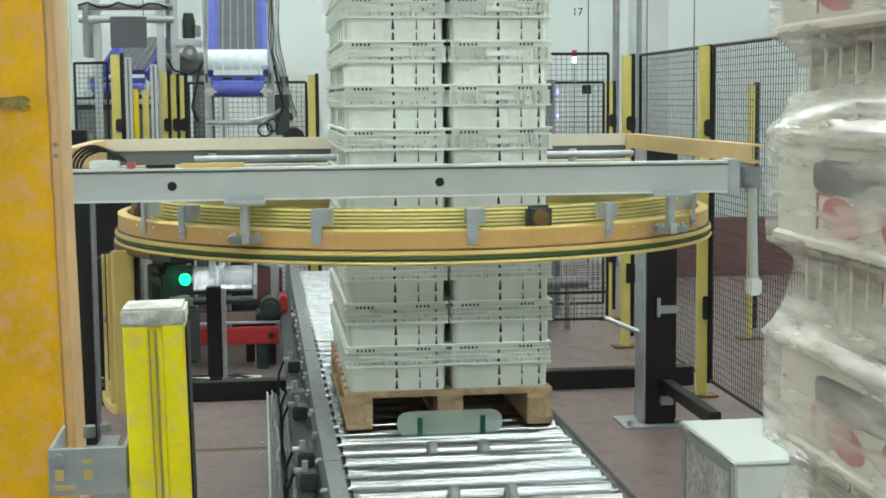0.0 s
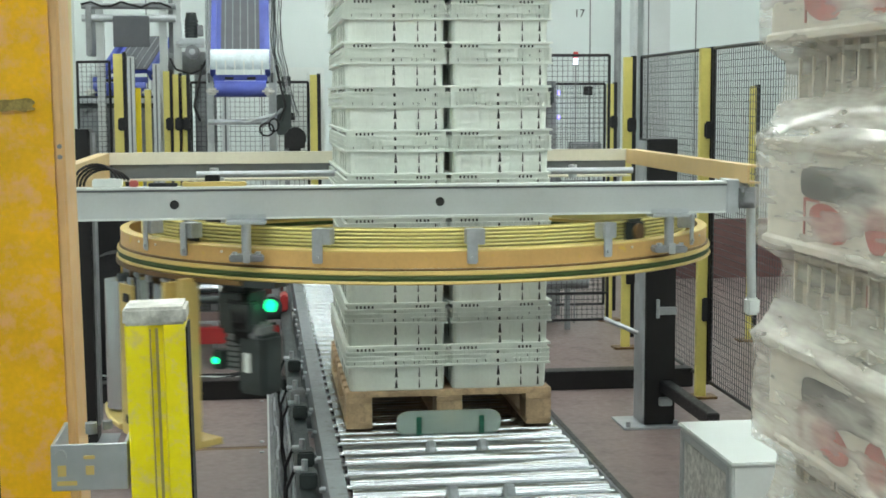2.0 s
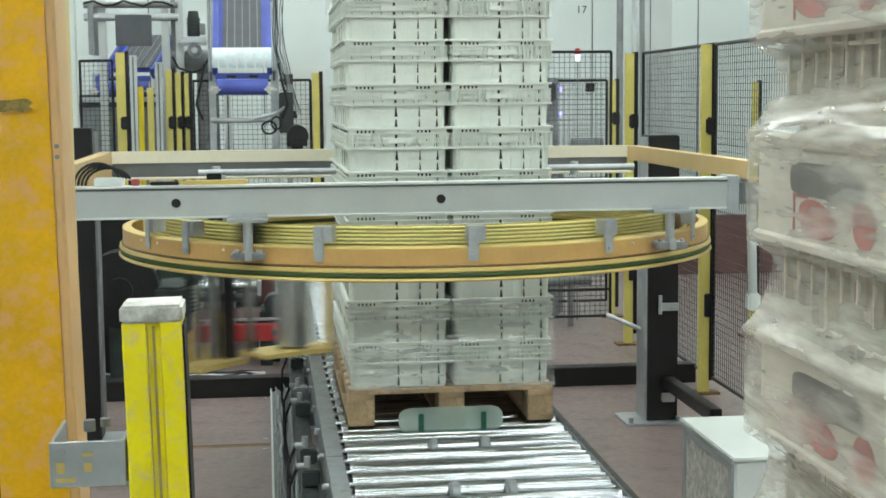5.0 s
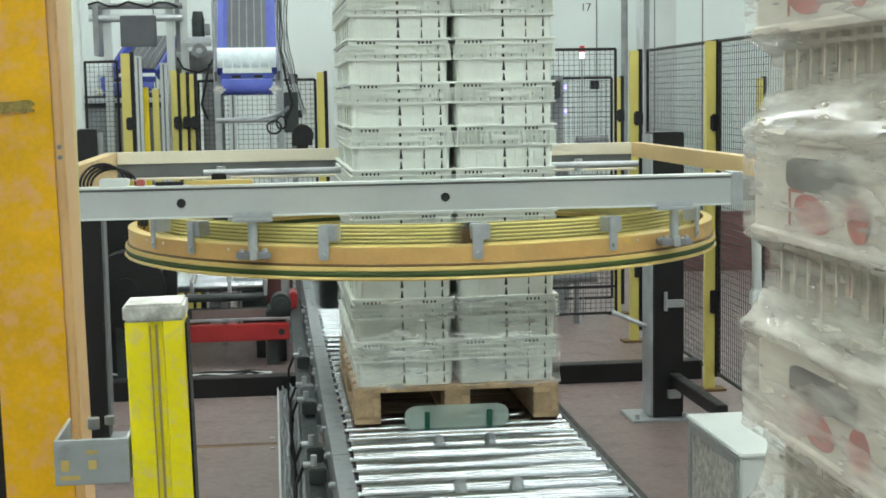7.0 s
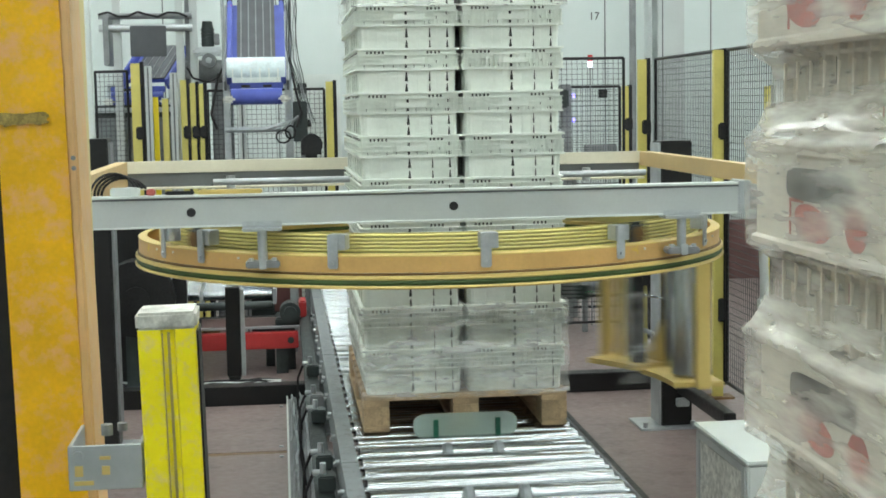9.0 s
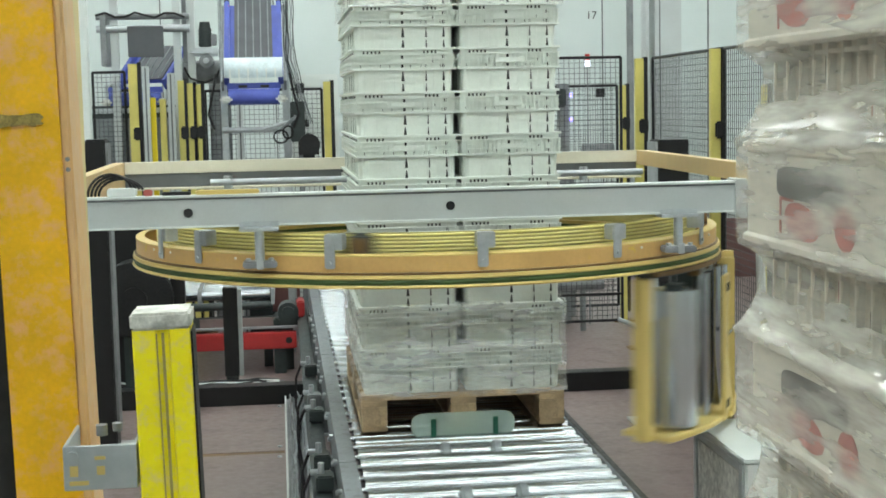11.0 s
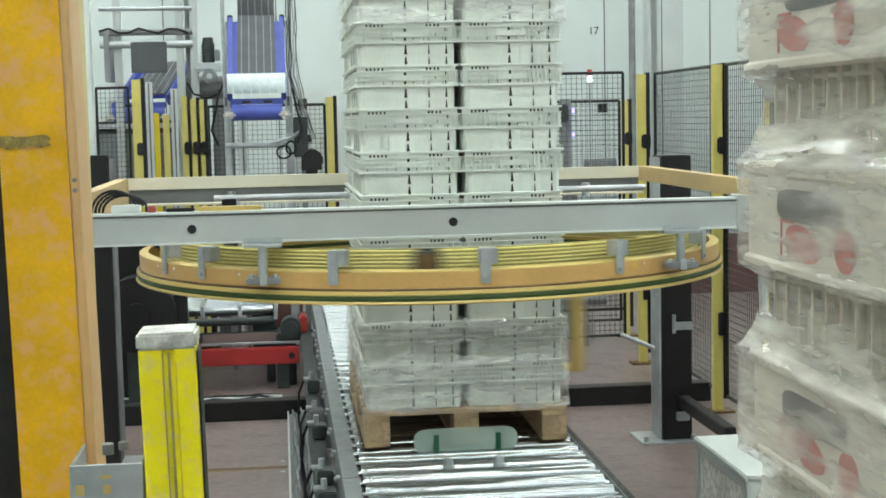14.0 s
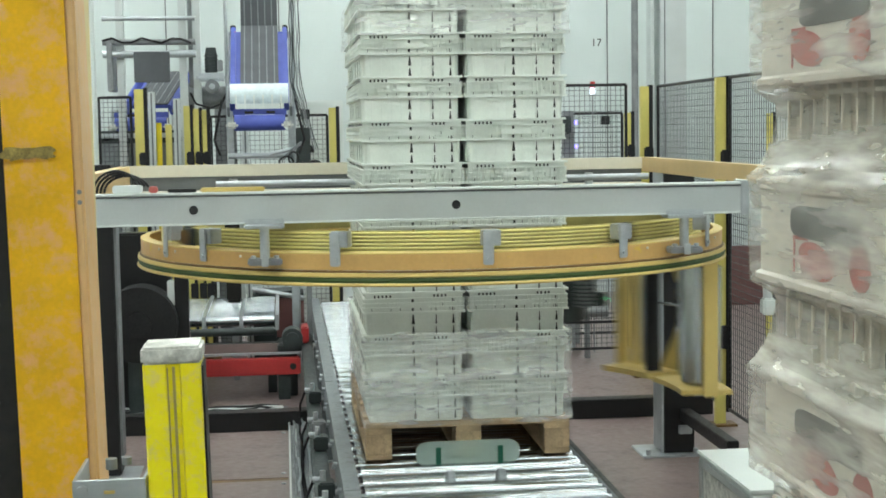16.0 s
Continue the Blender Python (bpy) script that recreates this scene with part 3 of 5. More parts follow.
for a in (-61.5, -49.0, -21.8, 3.3, 28.2, 54.5):
    br = part("ring_bracket", bbox(-0.019, 0.019, -0.006, 0.0, 1.205, 1.325, 0.004), M_ZINC, ringframe, "", C @ pose(0, 0, 0, 0, 0, a) @ pose(0, -1.2175, 0))
    part("bracket_foot", bbox(-0.019, 0.045, 0.0, 0.05, 1.27, 1.325, 0.003), M_ZINC, br)
    part("bolt", rod(bmesh.new(), (0, -0.006, 1.225), (0, -0.012, 1.225), 0.007, 6), M_ZINC, br)
hose = [(0.98, FY + 0.10, 1.455)] + [(1.025 + 0.075 * math.sin(u), FY + 0.10, 1.38 + 0.07 * math.cos(u)) for u in [0.26 * q for q in range(7)]] + [(1.103, FY + 0.10, 1.20), (1.110, FY + 0.10, 0.98)]
part("bent_pipe", tube(hose, 0.017, 12), M_ALU, ringframe, "pale grey bent pipe at the frame corner")
part("pipe_end", bbox(1.085, 1.135, FY + 0.075, FY + 0.125, 0.955, 1.02, 0.008), M_CAB, ringframe)
# units on top of the frame
part("control_box", bbox(-1.29, -1.19, -0.96, -0.90, 1.4635, 1.492, 0.004), M_CAB, ringframe, "small white connection box")
part("red_plug", bbox(-1.165, -1.135, -0.95, -0.92, 1.4635, 1.486, 0.004), M_REDLAB, ringframe)
part("dark_unit", bbox(-1.10, -1.00, -0.955, -0.915, 1.4635, 1.476, 0.003), M_RUBBER, ringframe)
part("yellow_block", bbox(-0.985, -0.76, -0.955, -0.915, 1.4635, 1.479, 0.004), M_RINGY, ringframe)
part("tube_rail", rod(bmesh.new(), (-0.98, 0.10, 1.452), (0.9, 0.10, 1.452), 0.014, 10), M_ZINC, ringframe)
for k in range(4):
    x = -1.30 + 0.022 * k
    pts = [(-1.36 + 0.012 * k + 0.16 * (1 - math.cos(u)) * 0.5, -0.93 + 0.006 * k, 1.465 + (0.078 - 0.006 * k) * math.sin(u)) for u in [0.28 * q for q in range(11)]]
    part("cable", tube(pts, 0.0045, 8), M_RUBBER, ringframe)
part("fitting", rod(bmesh.new(), (-0.92, 0.5, 1.40), (-0.92, 0.5, 1.46), 0.02, 10), M_ZINC, ringframe)
part("fitting", rod(bmesh.new(), (0.72, 0.5, 1.40), (0.72, 0.5, 1.46), 0.02, 10), M_ZINC, ringframe)

# ---- film carriage ----
carriage = thing("film_carriage", "yellow film carriage with silver film roll hung under the ring", "film carriage")


def polar(a, r, z=0.0):
    """A pose on the carriage: a degrees ahead of the film roll, facing outward along -y."""
    return pose(0, 0, 0, 0, 0, a) @ pose(0, -r, z)


roll = part("film_roll", rod(bmesh.new(), (0, 0, 0.54), (0, 0, 1.055), 0.088, 40), M_FILM, carriage, "silver grey stretch film roll", polar(0, 1.2))
part("core", rod(bmesh.new(), (0, 0, 0.53), (0, 0, 1.075), 0.038, 20), M_DARKM, roll)
part("lower_tray", lathe([(1.07, 0.505), (1.29, 0.505), (1.295, 0.51), (1.295, 0.522), (1.29, 0.527), (1.07, 0.527)], 24, -97.5, -78), M_RINGY, carriage)
part("lower_plate", lathe([(1.10, 0.50), (1.30, 0.50), (1.30, 0.525), (1.10, 0.525)], 20, -73, -57), M_RINGY, carriage)
part("top_plate", lathe([(1.10, 1.112), (1.225, 1.112), (1.225, 1.1355), (1.10, 1.1355)], 40, -98, -40), M_DARKM, carriage)
for k in range(9):
    part("top_fitting", bbox(-0.016, 0.016, -0.02, 0.02, 1.085 + 0.006 * (k % 3), 1.1115, 0.004), M_ZINC if k % 2 else M_BROWN, carriage, "", polar(9 + 2.9 * k, 1.20))
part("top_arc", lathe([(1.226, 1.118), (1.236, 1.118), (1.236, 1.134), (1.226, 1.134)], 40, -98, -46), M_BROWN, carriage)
part("tail_post", bbox(-0.022, 0.022, -0.03, 0.03, 0.505, 1.11, 0.003), M_RINGY, carriage, "", polar(-9, 1.19))
part("tail_brace", bbox(-0.012, 0.012, -0.02, 0.02, 0.95, 1.10, 0.003), M_ZINC, carriage, "", polar(-7.2, 1.19))
# gusset plate with a cut-out
gb = bmesh.new()
out = [(-0.115, 0.50), (0.10, 0.50), (0.10, 0.53), (-0.035, 0.74), (-0.035, 0.93), (0.0, 0.985), (0.0, 1.075), (-0.115, 1.075)]
fv = [gb.verts.new((x, -0.006, z)) for x, z in out]
bv = [gb.verts.new((x, 0.006, z)) for x, z in out]
gb.faces.new(fv)
gb.faces.new(bv[::-1])
for i in range(len(out)):
    gb.faces.new([fv[i], bv[i], bv[(i + 1) % len(out)], fv[(i + 1) % len(out)]])
gus = part("gusset_plate", gb, M_RINGY, carriage, "yellow cut-out gusset plate", polar(18.5, 1.28))
for z in (0.545, 1.01):
    part("slot", bbox(-0.075, -0.025, -0.009, -0.0062, z, z + 0.032, 0.004), M_SLOT, gus)
part("roller_grey", rod(bmesh.new(), (0, 0, 0.53), (0, 0, 1.09), 0.024, 14), M_STEEL, carriage, "", polar(11.2, 1.22))
part("roller_dark", rod(bmesh.new(), (0, 0, 0.53), (0, 0, 1.09), 0.036, 16), M_RUBBER, carriage, "", polar(19.5, 1.17))
part("roller_steel", rod(bmesh.new(), (0, 0, 0.53), (0, 0, 1.09), 0.030, 16), M_STEEL, carriage, "", polar(22.5, 1.21))
part("roller_steel", rod(bmesh.new(), (0, 0, 0.53), (0, 0, 1.09), 0.022, 16), M_STEEL, carriage, "", polar(26.0, 1.24))
part("front_post", bbox(-0.012, 0.012, -0.03, 0.03, 0.51, 1.11, 0.002), M_RINGY, carriage, "", polar(29.0, 1.26))
part("front_post", bbox(-0.016, 0.016, -0.04, 0.04, 0.51, 1.13, 0.002), M_RINGY, carriage, "", polar(33.0, 1.25))
part("pin", rod(bmesh.new(), (-0.05, -0.01, 0.83), (0.05, -0.01, 0.83), 0.007, 8), M_STEEL, carriage, "", polar(20.5, 1.27))
mot = part("gear_motor", bbox(-0.07, 0.07, -0.06, 0.08, 0.93, 1.10, 0.02), M_DARKM, carriage, "dark gear motor", polar(39.5, 1.12))
part("motor_barrel", rod(bmesh.new(), (0.0, 0.0, 0.80), (0.0, 0.0, 0.93), 0.052, 18), M_MACH, mot)
for k in range(6):
    part("cooling_fin", lathe([(0.045, 0.81 + k * 0.019), (0.059, 0.81 + k * 0.019), (0.059, 0.816 + k * 0.019), (0.045, 0.816 + k * 0.019)], 18), M_DARKM, mot)
part("terminal_box", bbox(0.06, 0.12, -0.05, 0.05, 0.84, 0.97, 0.01), M_MACH, mot)
part("signal_lamp", lathe([(0.0, -0.023), (0.014, -0.019), (0.022, -0.007), (0.022, 0.007), (0.014, 0.019), (0.0, 0.023)], 18), M_LED, carriage, "glowing green signal lamp", polar(39.5, 1.12) @ pose(0.128, 0.012, 1.035))
part("status_lamp", rod(bmesh.new(), (0, 0, -0.012), (0, -0.012, -0.012), 0.012, 14), M_LED, carriage, "small green status lamp", polar(36.6, 1.19) @ pose(0, 0, 0.845))
part("status_box", bbox(-0.022, 0.022, 0.0005, 0.05, 0.80, 0.87, 0.006), M_DARKM, carriage, "", polar(36.6, 1.19))
part("switch_box", bbox(-0.01, 0.11, -0.062, 0.06, 0.72, 0.935, 0.012), M_DARKM, carriage, "black switch box", polar(41.5, 1.12))
part("box_label", bbox(0.02, 0.05, -0.0645, -0.0625, 0.80, 0.87, 0), M_CAB, carriage, "white label", polar(41.5, 1.12))
part("lamp_box", bbox(-0.02, 0.10, -0.066, 0.0, 0.94, 1.05, 0.008), M_DARKM, carriage, "", polar(39.5, 1.12) @ pose(0, -0.004, 0))
for k in range(5):
    pts = [(-0.02 + 0.02 * k, -0.02, 1.10), (0.0 + 0.02 * k, -0.06, 1.05), (0.03 + 0.012 * k, -0.075, 0.98), (0.02 + 0.015 * k, -0.05, 0.90)]
    part("cable", tube(pts, 0.006, 6), M_RUBBER, carriage, "", polar(39.5, 1.12))
for a in (28, 118, 208, 298):
    col = part("current_collector", bbox(-0.05, 0.05, -0.03, 0.0, 1.236, 1.325, 0.012), M_DARKM, carriage, "", polar(a, 1.137))
    part("shoe", rod(bmesh.new(), (0, -0.03, 1.28), (0, -0.042, 1.28), 0.03, 14), M_BROWN, col)

# ---- foreground column, sensor post and bracket ----
yc = thing("orange_column", "scuffed orange painted steel column beside the sensor post", "column")
part("face", bbox(-1.022, -0.944, -4.380, -4.29, 0.0, 2.6, 0.0004), M_COLUMN, yc)
# Paler colour paints the light falling on the column's right side.
part("edge", bbox(-0.9438, -0.9325, -4.3797, -4.29, 0.0, 2.6, 0.003), M_COLSIDE, yc, "column edge coloured paler for the light on it")
# Added dark strip stands for the dark seen behind the column's left edge.
part("dark_seal", bbox(-1.06, -1.0225, -4.36, -4.29, 0.0, 2.6, 0.003), M_RUBBER, yc)
smear = bmesh.new()
loop = []
for i in range(40):
    u = 2 * math.pi * i / 40
    wob = 1 + 0.35 * noise.noise(Vector((math.cos(u) * 2.5, math.sin(u) * 2.5, 4.0)))
    loop.append(smear.verts.new((-0.992 + 0.030 * wob * math.cos(u), -4.3835, 1.759 + 0.008 * wob * math.sin(u) + 0.002 * math.sin(3 * u))))
smear.faces.new(loop)
part("stain", smear, M_SMEAR, yc, "dark grease smear")
for z in (1.70, 1.712):
    part("bolt", rod(bmesh.new(), (-0.938, -4.3785, z), (-0.938, -4.381, z), 0.0028, 8), M_MACH, yc)
LEAN = Matrix.Translation((-0.961, 0, 1.6)) @ pose(0, 0, 0, 0, -0.95, 0) @ Matrix.Translation((0.97, 0, -1.6))
yc.matrix_basis = LEAN
GPX = -0.982
gp = thing("guard_post", "pale yellow guard post close behind the orange column", "guard post")
part("post", bbox(-1.06, GPX, -3.90, -3.83, 0.0, 2.6, 0.004), M_COLRIM, gp)
for z in (1.66, 1.672, 1.56):
    part("hole", rod(bmesh.new(), (GPX - 0.008, -3.9025, z), (GPX - 0.008, -3.899, z), 0.003, 8), M_SLOT, gp)
sp = thing("sensor_post", "bright yellow safety light curtain post with scuffed end cap", "sensor post")
sbm = bmesh.new()
outl = [(-0.856, -4.513), (-0.854, -4.515), (-0.831, -4.515), (-0.829, -4.509), (-0.817, -4.509), (-0.815, -4.515), (-0.795, -4.515), (-0.793, -4.513), (-0.793, -4.45), (-0.856, -4.45)]
lo = [sbm.verts.new((x, y, 0.0)) for x, y in outl]
hi = [sbm.verts.new((x, y, 1.528)) for x, y in outl]
sbm.faces.new(lo[::-1])
sbm.faces.new(hi)
for i in range(len(outl)):
    sbm.faces.new([lo[i], lo[(i + 1) % len(outl)], hi[(i + 1) % len(outl)], hi[i]])
part("profile", sbm, M_SENSOR, sp)
part("groove_line", bbox(-0.8245, -0.8215, -4.5105, -4.5088, 0.0, 1.524, 0), M_RIBBACK, sp)
part("groove_line", bbox(-0.830, -0.8285, -4.5165, -4.5148, 0.0, 1.524, 0), M_RIBBACK, sp)
part("side_seal", bbox(-0.7928, -0.7905, -4.51, -4.455, 0.0, 1.524, 0), M_RUBBER, sp)
part("end_cap", bbox(-0.8575, -0.7915, -4.517, -4.448, 1.528, 1.547, 0.003), M_CAP, sp, "scuffed grey plastic end cap")
sp.matrix_basis = Matrix.Translation((-0.821, 0, 1.524)) @ pose(0, 0, 0, 0, -1.05, 0) @ Matrix.Translation((0.825, 0, -1.524))
bk = thing("mounting_bracket", "galvanised bent bracket with slots between column and post", "bracket")
bm = bmesh.new()
box(bm, -0.938, -0.858, -4.512, -4.508, 1.352, 1.402)
box(bm, -0.862, -0.858, -4.508, -4.43, 1.352, 1.402)
box(bm, -0.938, -0.934, -4.508, -4.40, 1.352, 1.402)
bmesh.ops.bevel(bm, geom=list(bm.edges), offset=0.001, segments=1, affect="EDGES")
part("plate", bm, M_ZINC, bk)
for x, z, w, h in ((-0.928, 1.374, 0.006, 0.012), (-0.925, 1.3605, 0.014, 0.005), (-0.90, 1.388, 0.008, 0.004), (-0.899, 1.374, 0.006, 0.010)):
    part("slot", bbox(x - w / 2, x + w, -4.5135, -4.5122, z - h / 2, z + h / 2, 0.0004), M_RINGY, bk)
part("screw", rod(bmesh.new(), (-0.927, -4.512, 1.391), (-0.927, -4.517, 1.391), 0.006, 10), M_ZINC, bk)
part("nut", rod(bmesh.new(), (-0.90, -4.47, 1.404), (-0.90, -4.47, 1.416), 0.007, 6), M_MACH, bk)
bk.matrix_basis = Matrix.Translation((0.006, 0, 0))
part("nut", rod(bmesh.new(), (-0.885, -4.45, 1.404), (-0.885, -4.45, 1.413), 0.006, 6), M_MACH, bk)

# ---- wrapped stack in the foreground ----
WPX, WPY = -0.223, -4.655
NP, NB = 0.192, 0.193
pallet("wooden_pallet", "wooden pallet under the film wrapped crates", pose(WPX + 0.4, WPY - 0.6, 0.049))
lt = thing("low_table", "flat dark lifting table under the wrapped pallet", "lifting table")
part("top", bbox(WPX - 0.02, WPX + 0.85, WPY - 1.25, WPY + 0.03, 0.02, 0.049, 0.004), M_RAIL, lt)
part("base", bbox(WPX + 0.05, WPX + 0.78, WPY - 1.2, WPY - 0.02, 0.0, 0.02, 0.002), M_BLACK, lt)


def rounded(x, y, r, k=5):
    """Corner points of a rounded rectangle of half sizes x and y, anticlockwise."""
    out = []
    for cx, cy, a in ((x - r, y - r, 0), (-x + r, y - r, 90), (-x + r, -y + r, 180), (x - r, -y + r, 270)):
        out += [(cx + r * math.cos(radians(a + 90 * q / k)), cy + r * math.sin(radians(a + 90 * q / k))) for q in range(k + 1)]
    return out


def shell(levels):
    """A closed solid through rounded rectangles given as (half x, half y, corner radius, height)."""
    bm = bmesh.new()
    rings = [[bm.verts.new((*p, z)) for p in rounded(x, y, r)] for x, y, r, z in levels]
    for a, b in zip(rings[:-1], rings[1:]):
        for i in range(len(a)):
            bm.faces.new([a[i], a[(i + 1) % len(a)], b[(i + 1) % len(b)], b[i]])
    bm.faces.new(rings[0][::-1])
    bm.faces.new(rings[-1])
    return bm


nb = mesh_of("body", shell([(0.266, 0.166, 0.06, 0.0), (0.270, 0.170, 0.06, 0.004), (0.274, 0.174, 0.06, 0.092)]), M_CARD)
nr = mesh_of("rim", shell([(0.292, 0.192, 0.045, 0.086), (0.299, 0.199, 0.045, 0.088), (0.299, 0.199, 0.045, 0.094), (0.295, 0.195, 0.045, 0.097),
                           (0.295, 0.195, 0.045, 0.176), (0.299, 0.199, 0.045, 0.179), (0.299, 0.199, 0.045, 0.187), (0.294, 0.194, 0.045, 0.189)]), M_CARDW)
rib_bm = bmesh.new()
for k in range(9):
    x = -0.20 + k * 0.05
    for s in (-1, 1):
        box(rib_bm, x - 0.002, x + 0.002, s * 0.178 - 0.004, s * 0.178 + 0.004, 0.006, 0.086)
for k in range(8):
    y = -0.118 + k * 0.0337
    for s in (-1, 1):
        box(rib_bm, s * 0.278 - 0.004, s * 0.278 + 0.004, y - 0.0018, y + 0.0018, 0.006, 0.086)
for z in (0.016, 0.078):
    for s in (-1, 1):
        box(rib_bm, s * 0.277 - 0.004, s * 0.277 + 0.004, -0.122, 0.122, z - 0.002, z + 0.002)
nrib = mesh_of("ribs", rib_bm, M_CARDW)
# Flat dark face on the rim paints the shade inside the grip opening.
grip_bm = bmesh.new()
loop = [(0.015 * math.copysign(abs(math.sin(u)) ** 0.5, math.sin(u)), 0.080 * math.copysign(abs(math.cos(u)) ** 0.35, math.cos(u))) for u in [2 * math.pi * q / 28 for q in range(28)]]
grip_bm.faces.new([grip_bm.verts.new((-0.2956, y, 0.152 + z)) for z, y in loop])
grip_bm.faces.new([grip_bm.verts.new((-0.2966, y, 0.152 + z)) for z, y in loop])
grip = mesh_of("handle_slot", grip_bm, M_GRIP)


def petal(half_y, half_z, name):
    bm = bmesh.new()
    rim_pts = [(half_y * math.cos(2 * math.pi * q / 28), half_z * math.sin(2 * math.pi * q / 28)) for q in range(28)]
    for x in (0.0, -0.0012):
        bm.faces.new([bm.verts.new((x, y, z)) for y, z in rim_pts])
    return mesh_of(name, bm, M_REDLAB)


emblem = petal(0.042, 0.016, "emblem")
seed_mark = petal(0.022, 0.019, "emblem_leaf")
frame_mark = bmesh.new()
for y0, y1, z0, z1 in ((0.062, 0.065, 0.102, 0.138), (0.03, 0.062, 0.135, 0.138)):
    box(frame_mark, -0.2964, -0.2952, y0, y1, z0, z1)
frame_mark = mesh_of("printed_line", frame_mark, M_REDLAB)
tick = mesh_of("vent", bbox(-0.2746, -0.2738, -0.0030, 0.0030, 0.0, 0.024, 0), M_SLOT)
tick2 = mesh_of("mark", bbox(-0.2746, -0.2738, -0.0022, 0.0022, 0.0, 0.018, 0), M_REDLAB)
for layer in range(13):
    for cy in (0.2, 0.6, 1.0):
        rr = random.Random(layer * 10 + int(cy * 10))
        w = thing("wrapped_crate", "pale beige crate with slots and emblem under stretch film", "crate",
                  pose(WPX + 0.302 + rr.uniform(-0.003, 0.003), WPY - cy, NB + layer * NP, 0, 0, rr.uniform(-0.4, 0.4)), "wrapped crates")
        alike("body", nb, w, pose(0, 0, 0))
        alike("rim", nr, w, pose(0, 0, 0))
        alike("ribs", nrib, w, pose(0, 0, 0))["kind"] = "stuff"
        if cy == 0.2 and layer >= 4:
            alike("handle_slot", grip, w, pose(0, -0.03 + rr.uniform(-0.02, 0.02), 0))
            alike("emblem", emblem, w, pose(-0.2953, 0.012 + rr.uniform(-0.02, 0.02), 0.118, 8, 0, 0))
            alike("emblem_leaf", seed_mark, w, pose(-0.2953, -0.095 + rr.uniform(-0.01, 0.01), 0.120, 20, 0, 0))
            alike("printed_line", frame_mark, w, pose(0, rr.uniform(-0.01, 0.01), 0))
            for row in (0.022, 0.052):
                for q in range(7):
                    if rr.random() < 0.75:
                        red = rr.random() < 0.2
                        alike("mark" if red else "vent", tick2 if red else tick, w, pose(0, -0.101 + q * 0.0337 + rr.uniform(-0.003, 0.003), row + rr.uniform(-0.004, 0.004)))
# film: a creased skin, taut over the rims and drawn in between them
x0, x1, y0, y1 = WPX - 0.006, WPX + 0.61, WPY - 1.206, WPY + 0.006
cxm, cym = (x0 + x1) / 2, (y0 + y1) / 2
RC = 0.05
hxf, hyf = (x1 - x0) / 2, (y1 - y0) / 2
path = []
for cx, cy, a, ex, ey, n in ((hxf - RC, hyf - RC, 0, -1, 0, 26), (-hxf + RC, hyf - RC, 90, 0, -1, 96), (-hxf + RC, -hyf + RC, 180, 1, 0, 26), (hxf - RC, -hyf + RC, 270, 0, 1, 48)):
    for q in range(8):
        u = radians(a + 90 * q / 8)
        path.append((cx + RC * math.cos(u), cy + RC * math.sin(u), math.cos(u), math.sin(u)))
    u = radians(a + 90)
    span = 2 * (hxf - RC) if ex else 2 * (hyf - RC)
    for q in range(n):
        path.append((cx + RC * math.cos(u) + ex * span * q / n, cy + RC * math.sin(u) + ey * span * q / n, math.cos(u), math.sin(u)))


def drawn_in(z):
    """How far the film is drawn in at a height: nothing at the rims, most just below each."""
    p = ((z - NB) / NP) % 1.0
    if p > 0.94:
        return -0.004 * (p - 0.94) / 0.06
    if p > 0.455:
        return 0.0
    if p > 0.37:
        return 0.026 * (0.455 - p) / 0.085
    return 0.026 * (1 - (1 - p / 0.37) ** 2.2) - 0.004 * max(0, 1 - p / 0.05)


heights = []
z = NB + 0.01
while z < NB + 13 * NP:
    ring = []
    for i, (x, y, nx, ny) in enumerate(path):
        run = i * 0.0125
        pull = drawn_in(z + 0.004 * noise.noise(Vector((x * 9, y * 9, 2.0))))
        fold = 1 - abs(noise.noise(Vector((run * 1.1, z * 34 + run * 2.5, 3.1)))) * 2
        weft = 1 - abs(noise.noise(Vector((run * 0.6, z * 60 - run * 3.0, 9.4)))) * 2
        d = pull + 0.0022 * noise.noise(Vector((x * 2, y * 2, z * 12))) - 0.0016 * max(0, fold - 0.5) - 0.0012 * max(0, weft - 0.6)
        ring.append((cxm + x - nx * d, cym + y - ny * d, z))
    heights.append(ring)
    z += 0.004
wf = thing("stretch_wrap", "creased shiny stretch film round a stack of crates", "stretch film")
for start in range(0, len(heights) - 1, 48):
    fm = bmesh.new()
    chunk = [[fm.verts.new(p) for p in ring] for ring in heights[start:start + 49]]
    for a, b in zip(chunk[:-1], chunk[1:]):
        for i in range(len(path)):
            fm.faces.new([a[i], a[(i + 1) % len(path)], b[(i + 1) % len(path)], b[i]]).smooth = True
    part("film_band", fm, M_WRAPN, wf)

# ---- low cabinet beside the conveyor ----
cb = thing("low_cabinet", "pale grey low cabinet with a glazed side frame", "cabinet")
part("body", bbox(0.965, 1.6, -1.12, -0.46, 0.02, 0.44, 0.006), M_CAB, cb)
part("lid", bbox(0.955, 1.61, -1.13, -0.45, 0.44, 0.455, 0.005), M_CAB, cb)
for y0, y1 in ((-1.10, -1.06), (-0.52, -0.48)):
    part("frame_stile", bbox(0.957, 0.964, y0, y1, 0.03, 0.43, 0.002), M_ALU, cb)
part("frame_rail", bbox(0.957, 0.964, -1.059, -0.521, 0.40, 0.43, 0.002), M_ALU, cb)
part("inset", bbox(0.9605, 0.9645, -1.05, -0.53, 0.04, 0.395, 0.001), M_CAP, cb)
